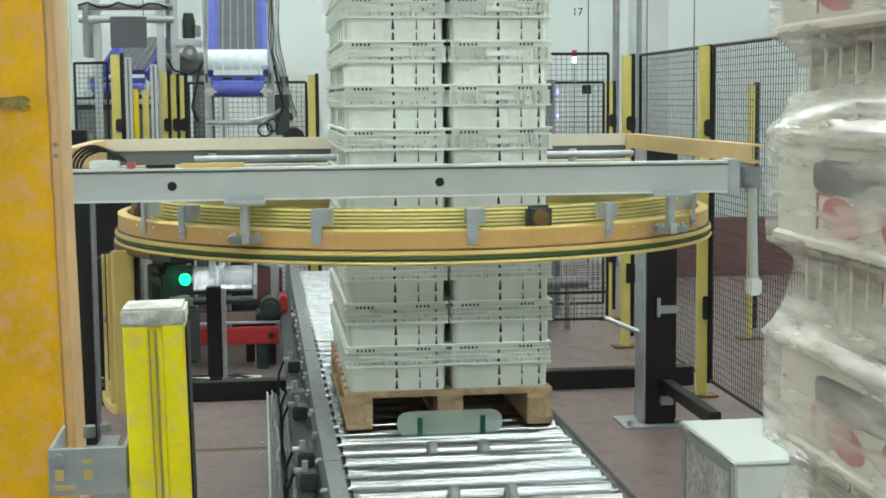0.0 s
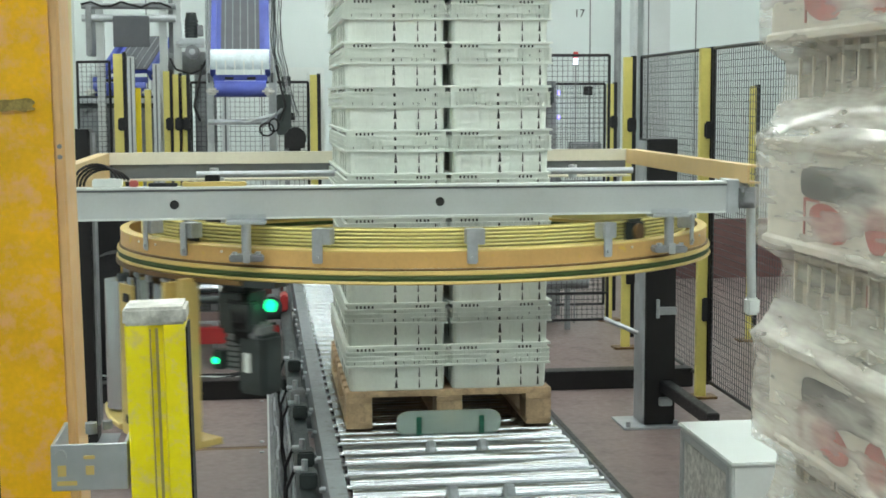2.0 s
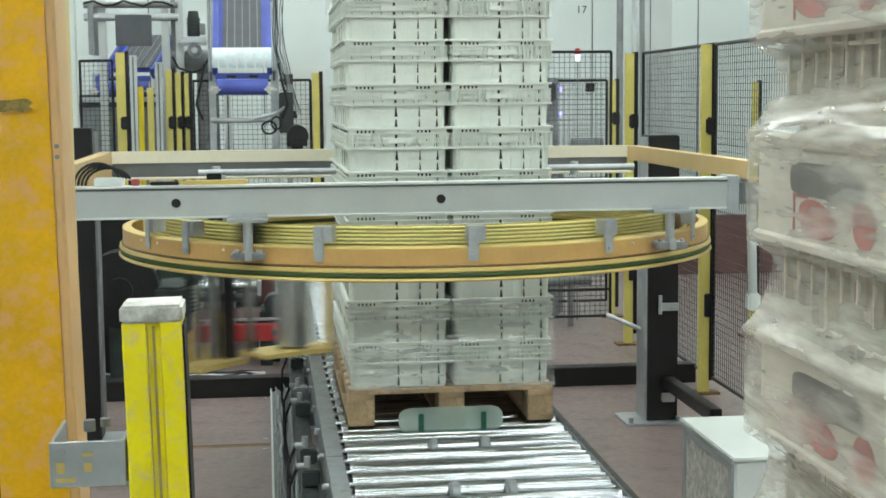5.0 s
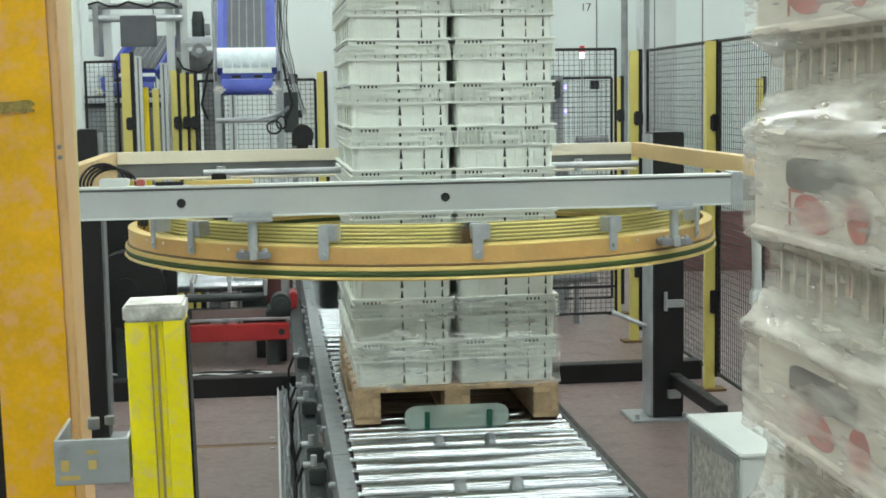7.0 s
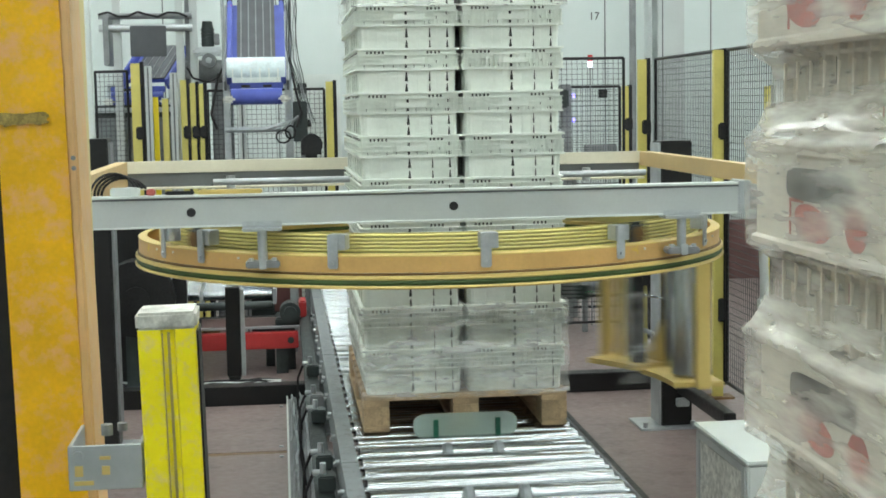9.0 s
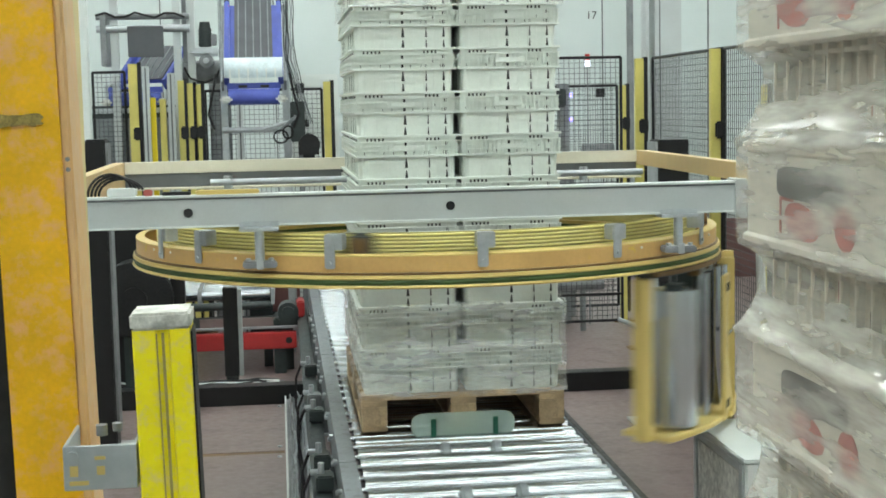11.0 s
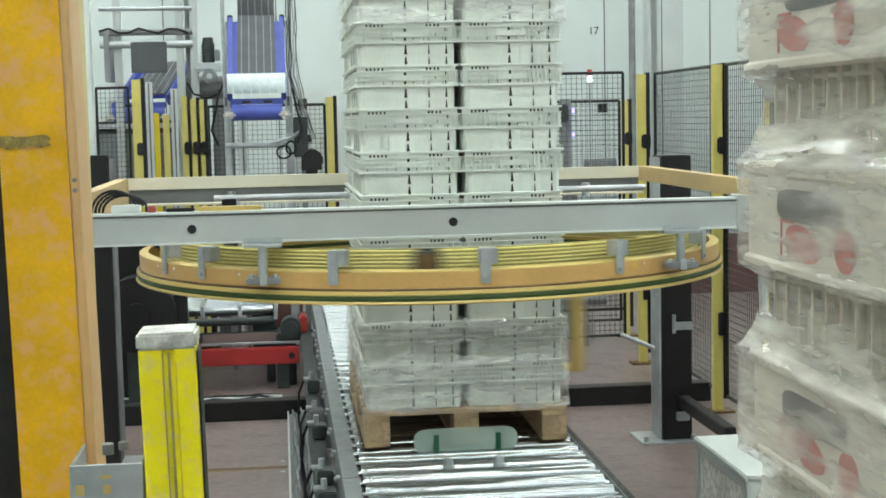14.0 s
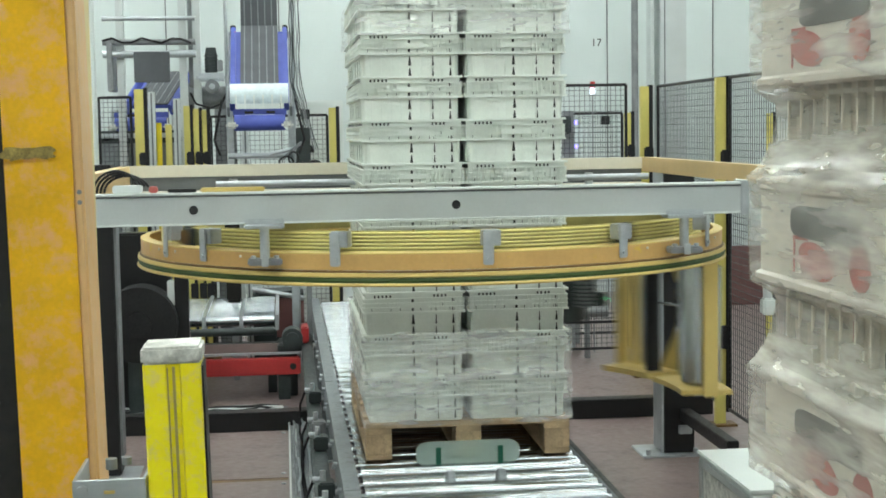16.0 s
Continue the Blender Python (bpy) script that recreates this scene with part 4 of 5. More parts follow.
for y in (-1.0, -0.6):
    part("foot", rod(bmesh.new(), (1.05, y, 0), (1.05, y, 0.02), 0.03, 10), M_RUBBER, cb)
    part("foot", rod(bmesh.new(), (1.5, y, 0), (1.5, y, 0.02), 0.03, 10), M_RUBBER, cb)


# ---- fences ----
def fence_post(x, y, h, material=None, w=0.06, label="yellow steel fence post with black edge", latch=True, dark=True):
    p = thing("fence_post", label, "fence post", pose(x, y, 0), "fence posts")
    part("post", bbox(-w / 2, w / 2, -0.02, 0.02, 0.008, h, 0.003), material or M_FENCEY, p)
    part("base_plate", bbox(-0.09, 0.09, -0.06, 0.06, 0, 0.014, 0.003), M_BROWN, p)
    if dark:
        part("edge_channel", bbox(w / 2, w / 2 + 0.028, -0.02, 0.03, 0.08, h + 0.01, 0.002), M_BLACK, p)
    if latch:
        part("latch", bbox(-0.008, w / 2 + 0.028, -0.045, -0.021, 1.53, 1.63, 0.010), M_RUBBER, p)
        part("clip", bbox(-0.005, w / 2 + 0.03, -0.04, -0.021, 0.46, 0.60, 0.006), M_RUBBER, p)
    return p


def mesh_panel(a, b, z0, z1, pitch=0.038, bars=()):
    p = thing("mesh_fence", "black welded wire mesh safety fence", "fence", group="mesh fences")
    a, b = Vector((*a, 0)), Vector((*b, 0))
    d = b - a
    n = max(2, int(d.length / pitch))
    bm = bmesh.new()
    for i in range(n + 1):
        q = a + d * i / n
        rod(bm, (q.x, q.y, z0), (q.x, q.y, z1), 0.0023, 4)
    part("upright_wire", bm, M_MESH, p)["kind"] = "stuff"
    bm = bmesh.new()
    k = int((z1 - z0) / pitch)
    for i in range(k + 1):
        z = z0 + (z1 - z0) * i / k
        rod(bm, (a.x, a.y, z), (b.x, b.y, z), 0.0023, 4)
    part("cross_wire", bm, M_MESH, p)["kind"] = "stuff"
    for z in (z0, z1, *bars):
        part("frame_bar", rod(bmesh.new(), (a.x, a.y, z), (b.x, b.y, z), 0.011, 6), M_BLACK, p)
    for q in (a, b):
        part("frame_bar", rod(bmesh.new(), (q.x, q.y, z0), (q.x, q.y, z1), 0.011, 6), M_BLACK, p)
    return p


fence_post(1.845, 2.1, 2.05)
fence_post(1.83, 3.82, 2.05)
fence_post(1.84, 0.35, 2.06)
fence_post(2.80, 4.0, 1.85, w=0.04, latch=False)
fence_post(2.02, 5.1, 1.88, w=0.05)
mesh_panel((1.87, 0.4), (1.89, 2.06), 0.1, 2.05)
mesh_panel((1.89, 2.14), (1.92, 3.78), 0.1, 2.05)
mesh_panel((0.25, 4.4), (1.84, 4.4), 0.12, 2.08, bars=(0.32,))
mesh_panel((0.9, 5.2), (2.0, 5.2), 0.12, 1.88)
fence_post(-0.30, 5.3, 1.955, w=0.055, latch=False)
mesh_panel((-1.25, 5.42), (-0.34, 5.34), 0.1, 1.9)
fence_post(-1.79, 5.3, 2.118, w=0.07)
for x, h, mm in ((-1.647, 1.857, M_FENCEW), (-1.57, 1.843, M_FENCEY), (-1.428, 1.984, M_FENCEY), (-1.36, 1.961, M_FENCEY), (-1.30, 1.952, M_FENCEY)):
    fence_post(x, 5.3, h, mm, w=0.048, latch=h > 1.9, label="yellow fence post in a close row", dark=h > 1.9)
mesh_panel((-2.12, 5.5), (-1.86, 5.36), 0.1, 2.06)
mb = thing("sealing_machine", "dark grey machine under the blue conveyor", "machine")
part("body", bbox(-2.35, -1.30, 5.75, 6.2, 0.0, 1.80, 0.02), M_DARKM, mb)
part("door", bbox(-2.2, -1.5, 5.735, 5.749, 0.3, 1.7, 0.006), M_RAIL, mb)
part("ledge", bbox(-2.3, -1.32, 5.70, 5.749, 1.74, 1.78, 0.004), M_ZINC, mb)
for x, h in ((-1.689, 2.095), (-1.499, 2.041), (-0.98, 1.85)):
    ap = thing("profile_post", "grey aluminium profile post among the fence posts", "profile post", pose(x, 5.25, 0), "profile posts")
    part("profile", bbox(-0.026, 0.026, -0.026, 0.026, 0.0, h, 0.002), M_ALU, ap)
    part("groove", bbox(-0.006, 0.006, -0.0275, -0.0262, 0.0, h - 0.01, 0), M_ALUD, ap)

# tall light post at the edge of the hall view
tp = thing("white_post", "tall white square post behind the orange column", "post")
part("post", bbox(-1.85, -1.775, 2.5, 2.62, 0.0, 4.5, 0.006), M_CAB, tp)
part("shoe", bbox(-1.86, -1.765, 2.49, 2.63, 0.0, 1.57, 0.004), M_BLACK, tp)


# ---- inclined blue belt conveyors ----
def incline(cx, y0, z0, length, rise, w, label, yaw=0.0):
    c = thing("inclined_conveyor", label, "belt conveyor", group="inclined conveyors")
    a = math.degrees(math.atan2(rise, length))
    L = math.hypot(rise, length)
    base = pose(cx, y0, z0, 0, 0, -yaw) @ pose(0, 0, 0, a, 0, 0)
    part("belt", bbox(-w * 0.33, w * 0.33, 0.20, L + 0.06, 0.012, 0.022, 0), M_GREYBELT, c, "grey cleated belt", base)
    part("bed", bbox(-w / 2 + 0.03, w / 2 - 0.03, 0.2, L, -0.02, 0.011, 0), M_BLUE, c, "", base)
    for s in (-1, 1):
        part("side_guard", bbox(s * (w / 2 - 0.018) - 0.018, s * (w / 2 - 0.018) + 0.018, 0.12, L, -0.03, 0.06, 0.008), M_BLUE, c, "blue side guard", base)
        part("edge_bar", bbox(s * (w / 2 + 0.012) - 0.008, s * (w / 2 + 0.012) + 0.008, 0.1, L - 0.02, -0.06, 0.03, 0.003), M_MACH, c, "", base)
    for k in range(5):
        part("belt_rib", bbox(w * (-0.26 + 0.13 * k) - 0.004, w * (-0.26 + 0.13 * k) + 0.004, 0.21, L + 0.05, 0.0222, 0.027, 0.001), M_RAIL, c, "", base)
    part("nose_roller", rod(bmesh.new(), (cx - w / 2 + 0.03, y0, z0 - 0.02), (cx + w / 2 - 0.03, y0, z0 - 0.02), 0.055, 18), M_BLUE, c, "blue nose roller")
    part("nose_bar", bbox(cx - w / 2 + 0.02, cx + w / 2 - 0.02, y0 + 0.02, y0 + 0.12, z0 + 0.03, z0 + 0.075, 0.006), M_BLUE, c)
    for s in (-1, 1):
        part("end_block", bbox(cx + s * (w / 2 - 0.015) - 0.042, cx + s * (w / 2 - 0.015) + 0.042, y0 - 0.09, y0 + 0.02, z0 - 0.062, z0 - 0.015, 0.016), M_CAP, c, "grey rounded end block")
        part("nose_slot", bbox(cx + s * 0.075 - 0.03, cx + s * 0.075 + 0.03, y0 + 0.012, y0 + 0.019, z0 + 0.042, z0 + 0.060, 0.002), M_SLOT, c)
        part("leg", bbox(cx + s * (w / 2 + 0.01) - 0.022, cx + s * (w / 2 + 0.01) + 0.022, y0 + 0.25, y0 + 0.3, 0.0, z0 + 0.10, 0.003), M_ZINC, c)
    part("nose_strip", bbox(cx - 0.11, cx + 0.11, y0 - 0.005, y0 + 0.011, z0 + 0.028, z0 + 0.036, 0.002), M_CAB, c)
    part("stretcher", rod(bmesh.new(), (cx - w / 2 - 0.02, y0 + 0.1, z0 - 0.25), (cx + w / 2 + 0.02, y0 + 0.1, z0 - 0.25), 0.02, 10), M_ZINC, c)
    return c


steep = incline(-0.845, 4.0, 1.86, 0.74, 0.645, 0.41, "steep blue inclined belt conveyor with grey belt")
hood = bmesh.new()
arc = [(0.105 * math.cos(u), 0.105 * math.sin(u)) for u in [math.pi * (0.05 + 0.9 * q / 14) for q in range(15)]]
for x in (-0.2, 0.2):
    for q in range(15):
        hood.verts.new((x, arc[q][0] * 0.9, arc[q][1]))
hood.verts.ensure_lookup_table()
for q in range(14):
    hood.faces.new([hood.verts[q], hood.verts[q + 1], hood.verts[16 + q], hood.verts[15 + q]]).smooth = True
# Pale opaque colour stands in for ceiling lights reflected off the clear cover.
part("cover", hood, M_BRIGHT, steep, "clear plastic cover, painted pale for reflected ceiling lights", pose(-0.845, 4.06, 2.01, 35, 0, 0))
for k in range(6):
    part("cover_rib", bbox(-0.165 + 0.062 * k, -0.155 + 0.062 * k, -0.103, -0.097, -0.075, 0.02, 0.001), M_CAB, steep, "", pose(-0.845, 4.06, 2.01))
part("upper_belt", bbox(-0.98, -0.71, 4.80, 4.82, 2.50, 4.6, 0.003), M_GREYBELT, steep, "grey belt rising out of the hall view")
for k in range(5):
    part("belt_rib", bbox(-0.955 + 0.05 * k, -0.947 + 0.05 * k, 4.794, 4.80, 2.50, 4.6, 0.001), M_RAIL, steep)
for s in (-1, 1):
    part("top_bearing", bbox(-0.845 + s * 0.19 - 0.02, -0.845 + s * 0.19 + 0.02, 4.70, 4.80, 2.46, 2.56, 0.006), M_DARKM, steep)
    part("guide_post", rod(bmesh.new(), (-0.845 + s * 0.245, 4.75, 0.0), (-0.845 + s * 0.245, 4.75, 4.6), 0.013, 8), M_ZINC, steep)
part("red_lamp", rod(bmesh.new(), (-1.03, 4.66, 2.50), (-1.03, 4.69, 2.50), 0.016, 10), M_LEDR, steep)
rcc = random.Random(21)
for k in range(7):
    pts = [(-0.625 + 0.011 * k + rcc.uniform(-0.008, 0.008) + 0.12 * max(0, (2.1 - z) / 0.5), 4.05 + rcc.uniform(-0.02, 0.02), z) for z in [2.75 - 0.11 * q for q in range(11)]]
    part("cable", tube(pts, 0.0035, 6), rcc.choice([M_DARKM, M_MACH, M_ZINC, M_MACH]), steep)
AWAY = Matrix.Translation((-0.69, -6.067, 1.765)) @ Matrix.Diagonal((1.1, 1.1, 1.1, 1)) @ Matrix.Translation((0.69, 6.067, -1.765))
incline(-1.74, 4.9, 1.86, 0.46, 0.34, 0.44, "blue inclined belt conveyor beside the machine frame", 24).matrix_basis = AWAY

# ---- machine frame with motor ----
mf = thing("packing_machine", "grey tubular machine with a hanging dark sheet", "machine")
for x in (-1.84, -1.395, -1.295):
    part("upright", bbox(x - 0.028, x + 0.028, 4.57, 4.63, 0.0, 4.2, 0.004), M_ALU, mf)
part("dark_upright", bbox(-1.36, -1.325, 4.66, 4.70, 0.0, 4.2, 0.004), M_MACH, mf)
for z, r, mm in ((2.43, 0.022, M_MACH), (2.345, 0.027, M_ZINC), (2.60, 0.016, M_ZINC), (2.995, 0.03, M_ZINC)):
    part("cross_tube", rod(bmesh.new(), (-1.96 if z < 2.7 else -1.3, 4.54, z), (-1.30 if z < 2.7 else 0.2, 4.54, z), r, 12), mm, mf)
part("cross_cable", tube([(-1.96 + 0.07 * i, 4.51, 2.44 + 0.02 * math.sin(i * 1.9)) for i in range(10)], 0.008, 6), M_RUBBER, mf)
part("hanging_sheet", bbox(-1.74, -1.485, 4.50, 4.512, 2.14, 2.36, 0.004), M_GREYBELT, mf, "dark grey hanging sheet")
part("sheet_skirt", bbox(-1.74, -1.42, 5.42, 5.46, 2.03, 2.20, 0.01), M_MACH, mf)
part("side_plate", bbox(-1.93, -1.89, 4.5, 4.8, 2.08, 2.44, 0.004, pose(0, 0, 0)), M_MACH, mf)
part("gearbox", bbox(-1.30, -1.08, 4.45, 4.6, 2.14, 2.20, 0.02), M_ZINC, mf, "small grey gearbox")
part("gear_housing", rod(bmesh.new(), (-1.185, 4.42, 2.105), (-1.185, 4.60, 2.105), 0.05, 16), M_MACH, mf)
part("hub", rod(bmesh.new(), (-1.185, 4.40, 2.105), (-1.185, 4.42, 2.105), 0.022, 12), M_ZINC, mf)
m2 = part("electric_motor", rod(bmesh.new(), (-1.195, 4.6, 2.21), (-1.195, 4.6, 2.345), 0.045, 18), M_DARKM, mf, "dark upright electric motor")
for k in range(5):
    part("cooling_fin", lathe([(0.04, 0.0), (0.051, 0.0), (0.051, 0.008), (0.04, 0.008)], 18), M_DARKM, m2, "", pose(-1.195, 4.6, 2.225 + k * 0.025))
part("fan_cover", rod(bmesh.new(), (-1.195, 4.6, 2.345), (-1.195, 4.6, 2.39), 0.042, 18, 0.036), M_DARKM, m2)
part("terminal_box", bbox(-1.15, -1.11, 4.54, 4.64, 2.22, 2.30, 0.006), M_MACH, m2)
part("drum", rod(bmesh.new(), (-1.40, 4.7, 2.03), (-1.08, 4.7, 2.03), 0.085, 20), M_MACH, mf)
part("tank", bbox(-1.20, -1.04, 5.0, 5.2, 0.0, 1.98, 0.02), M_MACH, mf)
part("loop_cable", tube([(-1.08, 4.4, 2.06), (-1.12, 4.4, 1.98), (-1.20, 4.4, 1.95), (-1.30, 4.4, 1.98), (-1.34, 4.4, 2.06)], 0.008, 6), M_RUBBER, mf)

mf.matrix_basis = AWAY

# drive unit beside the steep conveyor
du = thing("drive_unit", "black drive motor with control boxes beside the belt conveyor", "motor")
part("plate", bbox(-0.60, -0.50, 4.02, 4.06, 1.52, 1.80, 0.006), M_DARKM, du)
part("barrel", rod(bmesh.new(), (-0.475, 3.95, 1.50), (-0.475, 4.2, 1.50), 0.075, 20), M_RUBBER, du)
part("shroud", bbox(-0.55, -0.41, 3.94, 4.2, 1.40, 1.52, 0.03), M_RUBBER, du)
part("post", bbox(-0.545, -0.515, 4.08, 4.11, 0.0, 1.52, 0.003), M_MACH, du)
part("arm", rod(bmesh.new(), (-0.78, 4.0, 1.62), (-0.60, 4.0, 1.66), 0.014, 8), M_ZINC, du)
part("arm", rod(bmesh.new(), (-0.70, 3.99, 1.58), (-0.56, 3.99, 1.70), 0.012, 8), M_MACH, du)
for k in range(2):
    c = Vector((-0.67 + 0.05 * (k % 2), 3.98, 1.56 + 0.03 * k))
    pts = [c + Vector(((0.05 - 0.015 * k) * math.cos(a), 0, 0.045 * math.sin(a))) for a in [i * 0.7 for i in range(10)]]
    part("hose", tube([tuple(p) for p in pts], 0.007, 6), M_RUBBER, du)
for s, x in ((1, -0.60), (-1, -1.10)):
    pts = [(x, 3.97, 2.0), (x + 0.03 * s, 3.96, 1.85), (x + 0.06 * s, 3.96, 1.72), (x + 0.02 * s, 3.96, 1.62)]
    part("cable", tube(pts, 0.009, 6), M_RUBBER, du)
cbx = thing("control_panel", "pale wall cabinet with small dark displays", "control cabinet")
part("cabinet", bbox(-0.60, -0.20, 5.6, 5.8, 0.0, 2.02, 0.01), M_CAB, cbx)
part("display", bbox(-0.54, -0.47, 5.585, 5.598, 1.87, 1.95, 0.003), M_RUBBER, cbx)
part("display", bbox(-0.56, -0.44, 5.585, 5.598, 1.60, 1.66, 0.003), M_RUBBER, cbx)

# ---- second roller conveyor behind ----
rc = thing("rear_roller_conveyor", "short roller conveyor section with bright rollers", "conveyor")
rb2 = mesh_of("roller", rod(bmesh.new(), (-0.36, 0, 0), (0.36, 0, 0), 0.036, 16), M_STEEL)
for k in range(12):
    alike("roller", rb2, rc, pose(-1.14, 3.70 + k * 0.1, 0.50))
for x in (-1.53, -1.25, -1.0, -0.76):
    part("side_rail", bbox(x - 0.012, x + 0.012, 3.62, 4.9, 0.44, 0.543, 0.003), M_ZINC, rc)
part("end_drum", rod(bmesh.new(), (-1.5, 3.62, 0.435), (-0.78, 3.62, 0.435), 0.028, 16), M_DARKM, rc)
part("end_frame", bbox(-1.55, -0.74, 3.60, 3.66, 0.28, 0.36, 0.004), M_DARKM, rc)
for x in (-1.5, -0.8):
    part("leg", bbox(x - 0.03, x + 0.03, 3.7, 3.76, 0.0, 0.44, 0.003), M_DARKM, rc)
    part("leg", bbox(x - 0.03, x + 0.03, 4.7, 4.76, 0.0, 0.44, 0.003), M_DARKM, rc)
gm = thing("gear_motor_unit", "dark red and grey gear motor beside the rear conveyor", "motor")
part("drum", rod(bmesh.new(), (-0.66, 3.45, 0.40), (-0.66, 3.6, 0.40), 0.07, 18), M_DARKM, gm)
part("hub", rod(bmesh.new(), (-0.66, 3.43, 0.40), (-0.66, 3.45, 0.40), 0.045, 18), M_DARKM, gm)
part("housing", bbox(-0.76, -0.57, 3.5, 3.8, 0.30, 0.36, 0.01), M_DARKM, gm)
part("red_cap", bbox(-0.60, -0.55, 3.5, 3.7, 0.36, 0.47, 0.01), M_RED, gm)
part("stand", bbox(-0.70, -0.63, 3.55, 3.65, 0.0, 0.30, 0.004), M_DARKM, gm)
rd = thing("red_beam", "red painted transfer beam low over the floor", "beam")
part("beam", bbox(-1.85, -0.61, 3.4, 3.48, 0.17, 0.28, 0.006), M_RED, rd)
part("end_hole", rod(bmesh.new(), (-0.66, 3.398, 0.225), (-0.66, 3.40, 0.225), 0.022, 14), M_SLOT, rd)
part("top_rail", bbox(-1.85, -0.52, 3.44, 3.47, 0.30, 0.315, 0.002), M_ZINC, rd)
for x in (-1.7, -0.72):
    part("foot", bbox(x - 0.04, x + 0.04, 3.42, 3.47, 0.0, 0.17, 0.004), M_DARKM, rd)
ct = thing("cable_tray", "floor cable tray with loose white cables", "cable tray")
part("tray", bbox(-1.85, -0.70, 2.62, 3.1, 0.0, 0.02, 0.002), M_MACH, ct)
part("tray_lip", bbox(-1.85, -0.70, 2.60, 2.62, 0.0, 0.05, 0.002), M_ZINC, ct)
rcb = random.Random(9)
for k in range(9):
    pts = [(-1.85 + i * 0.14, 2.68 + k * 0.04 + rcb.uniform(-0.02, 0.02), 0.035 + rcb.uniform(0, 0.03)) for i in range(9)]
    part("cable", tube(pts, 0.007, 6), M_CAB if k % 2 else M_RUBBER, ct)
bw = thing("black_drum", "large black cable drum standing behind the portal column", "drum")
part("drum", rod(bmesh.new(), (-1.60, 2.85, 0.60), (-1.60, 3.1, 0.60), 0.235, 32), M_RUBBER, bw)
part("hub", rod(bmesh.new(), (-1.60, 2.82, 0.60), (-1.60, 2.85, 0.60), 0.08, 20), M_RUBBER, bw)
part("stand", bbox(-1.68, -1.52, 2.9, 3.05, 0.0, 0.40, 0.003), M_DARKM, bw)
dp = thing("dark_cabinet", "black block filling the dark background behind the drum", "cabinet")
# Body is a block added to fill the dark background.
part("body", bbox(-1.75, -1.42, 3.12, 3.3, 0.0, 1.15, 0.01), M_BLACK, dp)
part("post", bbox(-1.385, -1.30, 2.95, 3.05, 0.0, 1.05, 0.004), M_BLACK, dp)
part("box", bbox(-1.43, -1.385, 2.96, 3.04, 0.70, 0.86, 0.006), M_CAB, dp)
cl = thing("dark_machine", "dark red and grey machine blocks behind the rear conveyor", "machine")
part("base", bbox(-0.95, -0.56, 5.0, 5.3, 0.0, 0.55, 0.02), M_DARKM, cl)
part("red_plate", bbox(-0.78, -0.56, 4.95, 4.99, 0.2, 0.5, 0.008), M_MAROON, cl)
part("pipe", rod(bmesh.new(), (-0.95, 4.93, 0.58), (-0.56, 4.93, 0.50), 0.02, 10), M_ZINC, cl)
part("pink_panel", bbox(-1.25, -0.72, 3.56, 3.585, 0.285, 0.36, 0.004), M_FLOOR, rc)
# floor cover plates beside the duct
for k, (y0, y1) in enumerate(((-2.8, -0.5), (-0.49, 1.17), (1.23, 2.40))):
    fp = thing("floor_plate", "smooth pinkish floor cover plate with edge screws", "floor plate", group="floor plates")
    part("plate", bbox(-1.5, -0.705, y0, y1, 0.0, 0.006, 0.001), M_FLOOR, fp)
    for y in (y0 + 0.08, y1 - 0.08):
        part("screw", rod(bmesh.new(), (-0.73, y, 0.006), (-0.73, y, 0.012), 0.012, 8), M_ZINC, fp)
ds = thing("floor_gap", "dark strip joint between the floor plates", "joint strip")
part("strip", bbox(-1.5, -0.705, 1.172, 1.228, 0.0, 0.004, 0), M_BROWN, ds)

# ---- devices at the far gate ----
st = thing("signal_tower", "small beacon with red cap and white light on the gate", "beacon", pose(1.72, 5.0, 0))
part("pole", rod(bmesh.new(), (0, 0, 0.0), (0, 0, 2.03), 0.006, 8), M_MACH, st)
part("red_cap", rod(bmesh.new(), (0, 0, 2.075), (0, 0, 2.125), 0.02, 12), M_LEDR, st)
part("light", rod(bmesh.new(), (0, 0, 2.03), (0, 0, 2.075), 0.022, 12), M_LEDW, st)
gb2 = thing("gate_console", "grey gate console with violet indicator lights", "console")
part("mast", bbox(1.50, 1.58, 5.05, 5.15, 0.0, 1.9, 0.008), M_MACH, gb2)
part("head", bbox(1.38, 1.55, 5.0, 5.05, 1.72, 1.86, 0.01), M_DARKM, gb2)
part("button_box", bbox(1.42, 1.50, 4.98, 5.049, 1.40, 1.55, 0.008), M_ZINC, gb2)
for z in (1.81, 1.62):
    part("indicator", bbox(1.585, 1.605, 5.035, 5.045, z - 0.015, z + 0.015, 0.003), M_LEDB, gb2)
part("sign_plate", bbox(1.82, 1.89, 5.15, 5.16, 1.79, 1.86, 0.002), M_RUBBER, gb2)
part("desk", bbox(1.42, 2.0, 5.3, 5.7, 1.22, 1.30, 0.01), M_DARKM, gb2)
part("bin", rod(bmesh.new(), (1.75, 5.35, 1.36), (2.0, 5.35, 1.36), 0.06, 14), M_MACH, gb2)
part("stand", bbox(1.60, 1.70, 5.45, 5.55, 0.0, 1.22, 0.005), M_MACH, gb2)
hr = thing("hand_rail", "grey pipe running along the far fence", "pipe")
part("pipe", rod(bmesh.new(), (0.1, 4.7, 0.36), (1.76, 4.7, 0.36), 0.045, 12), M_MACH, hr)
for x in (0.3, 1.6):
    part("stand", bbox(x - 0.02, x + 0.02, 4.68, 4.72, 0.0, 0.34, 0.002), M_MACH, hr)

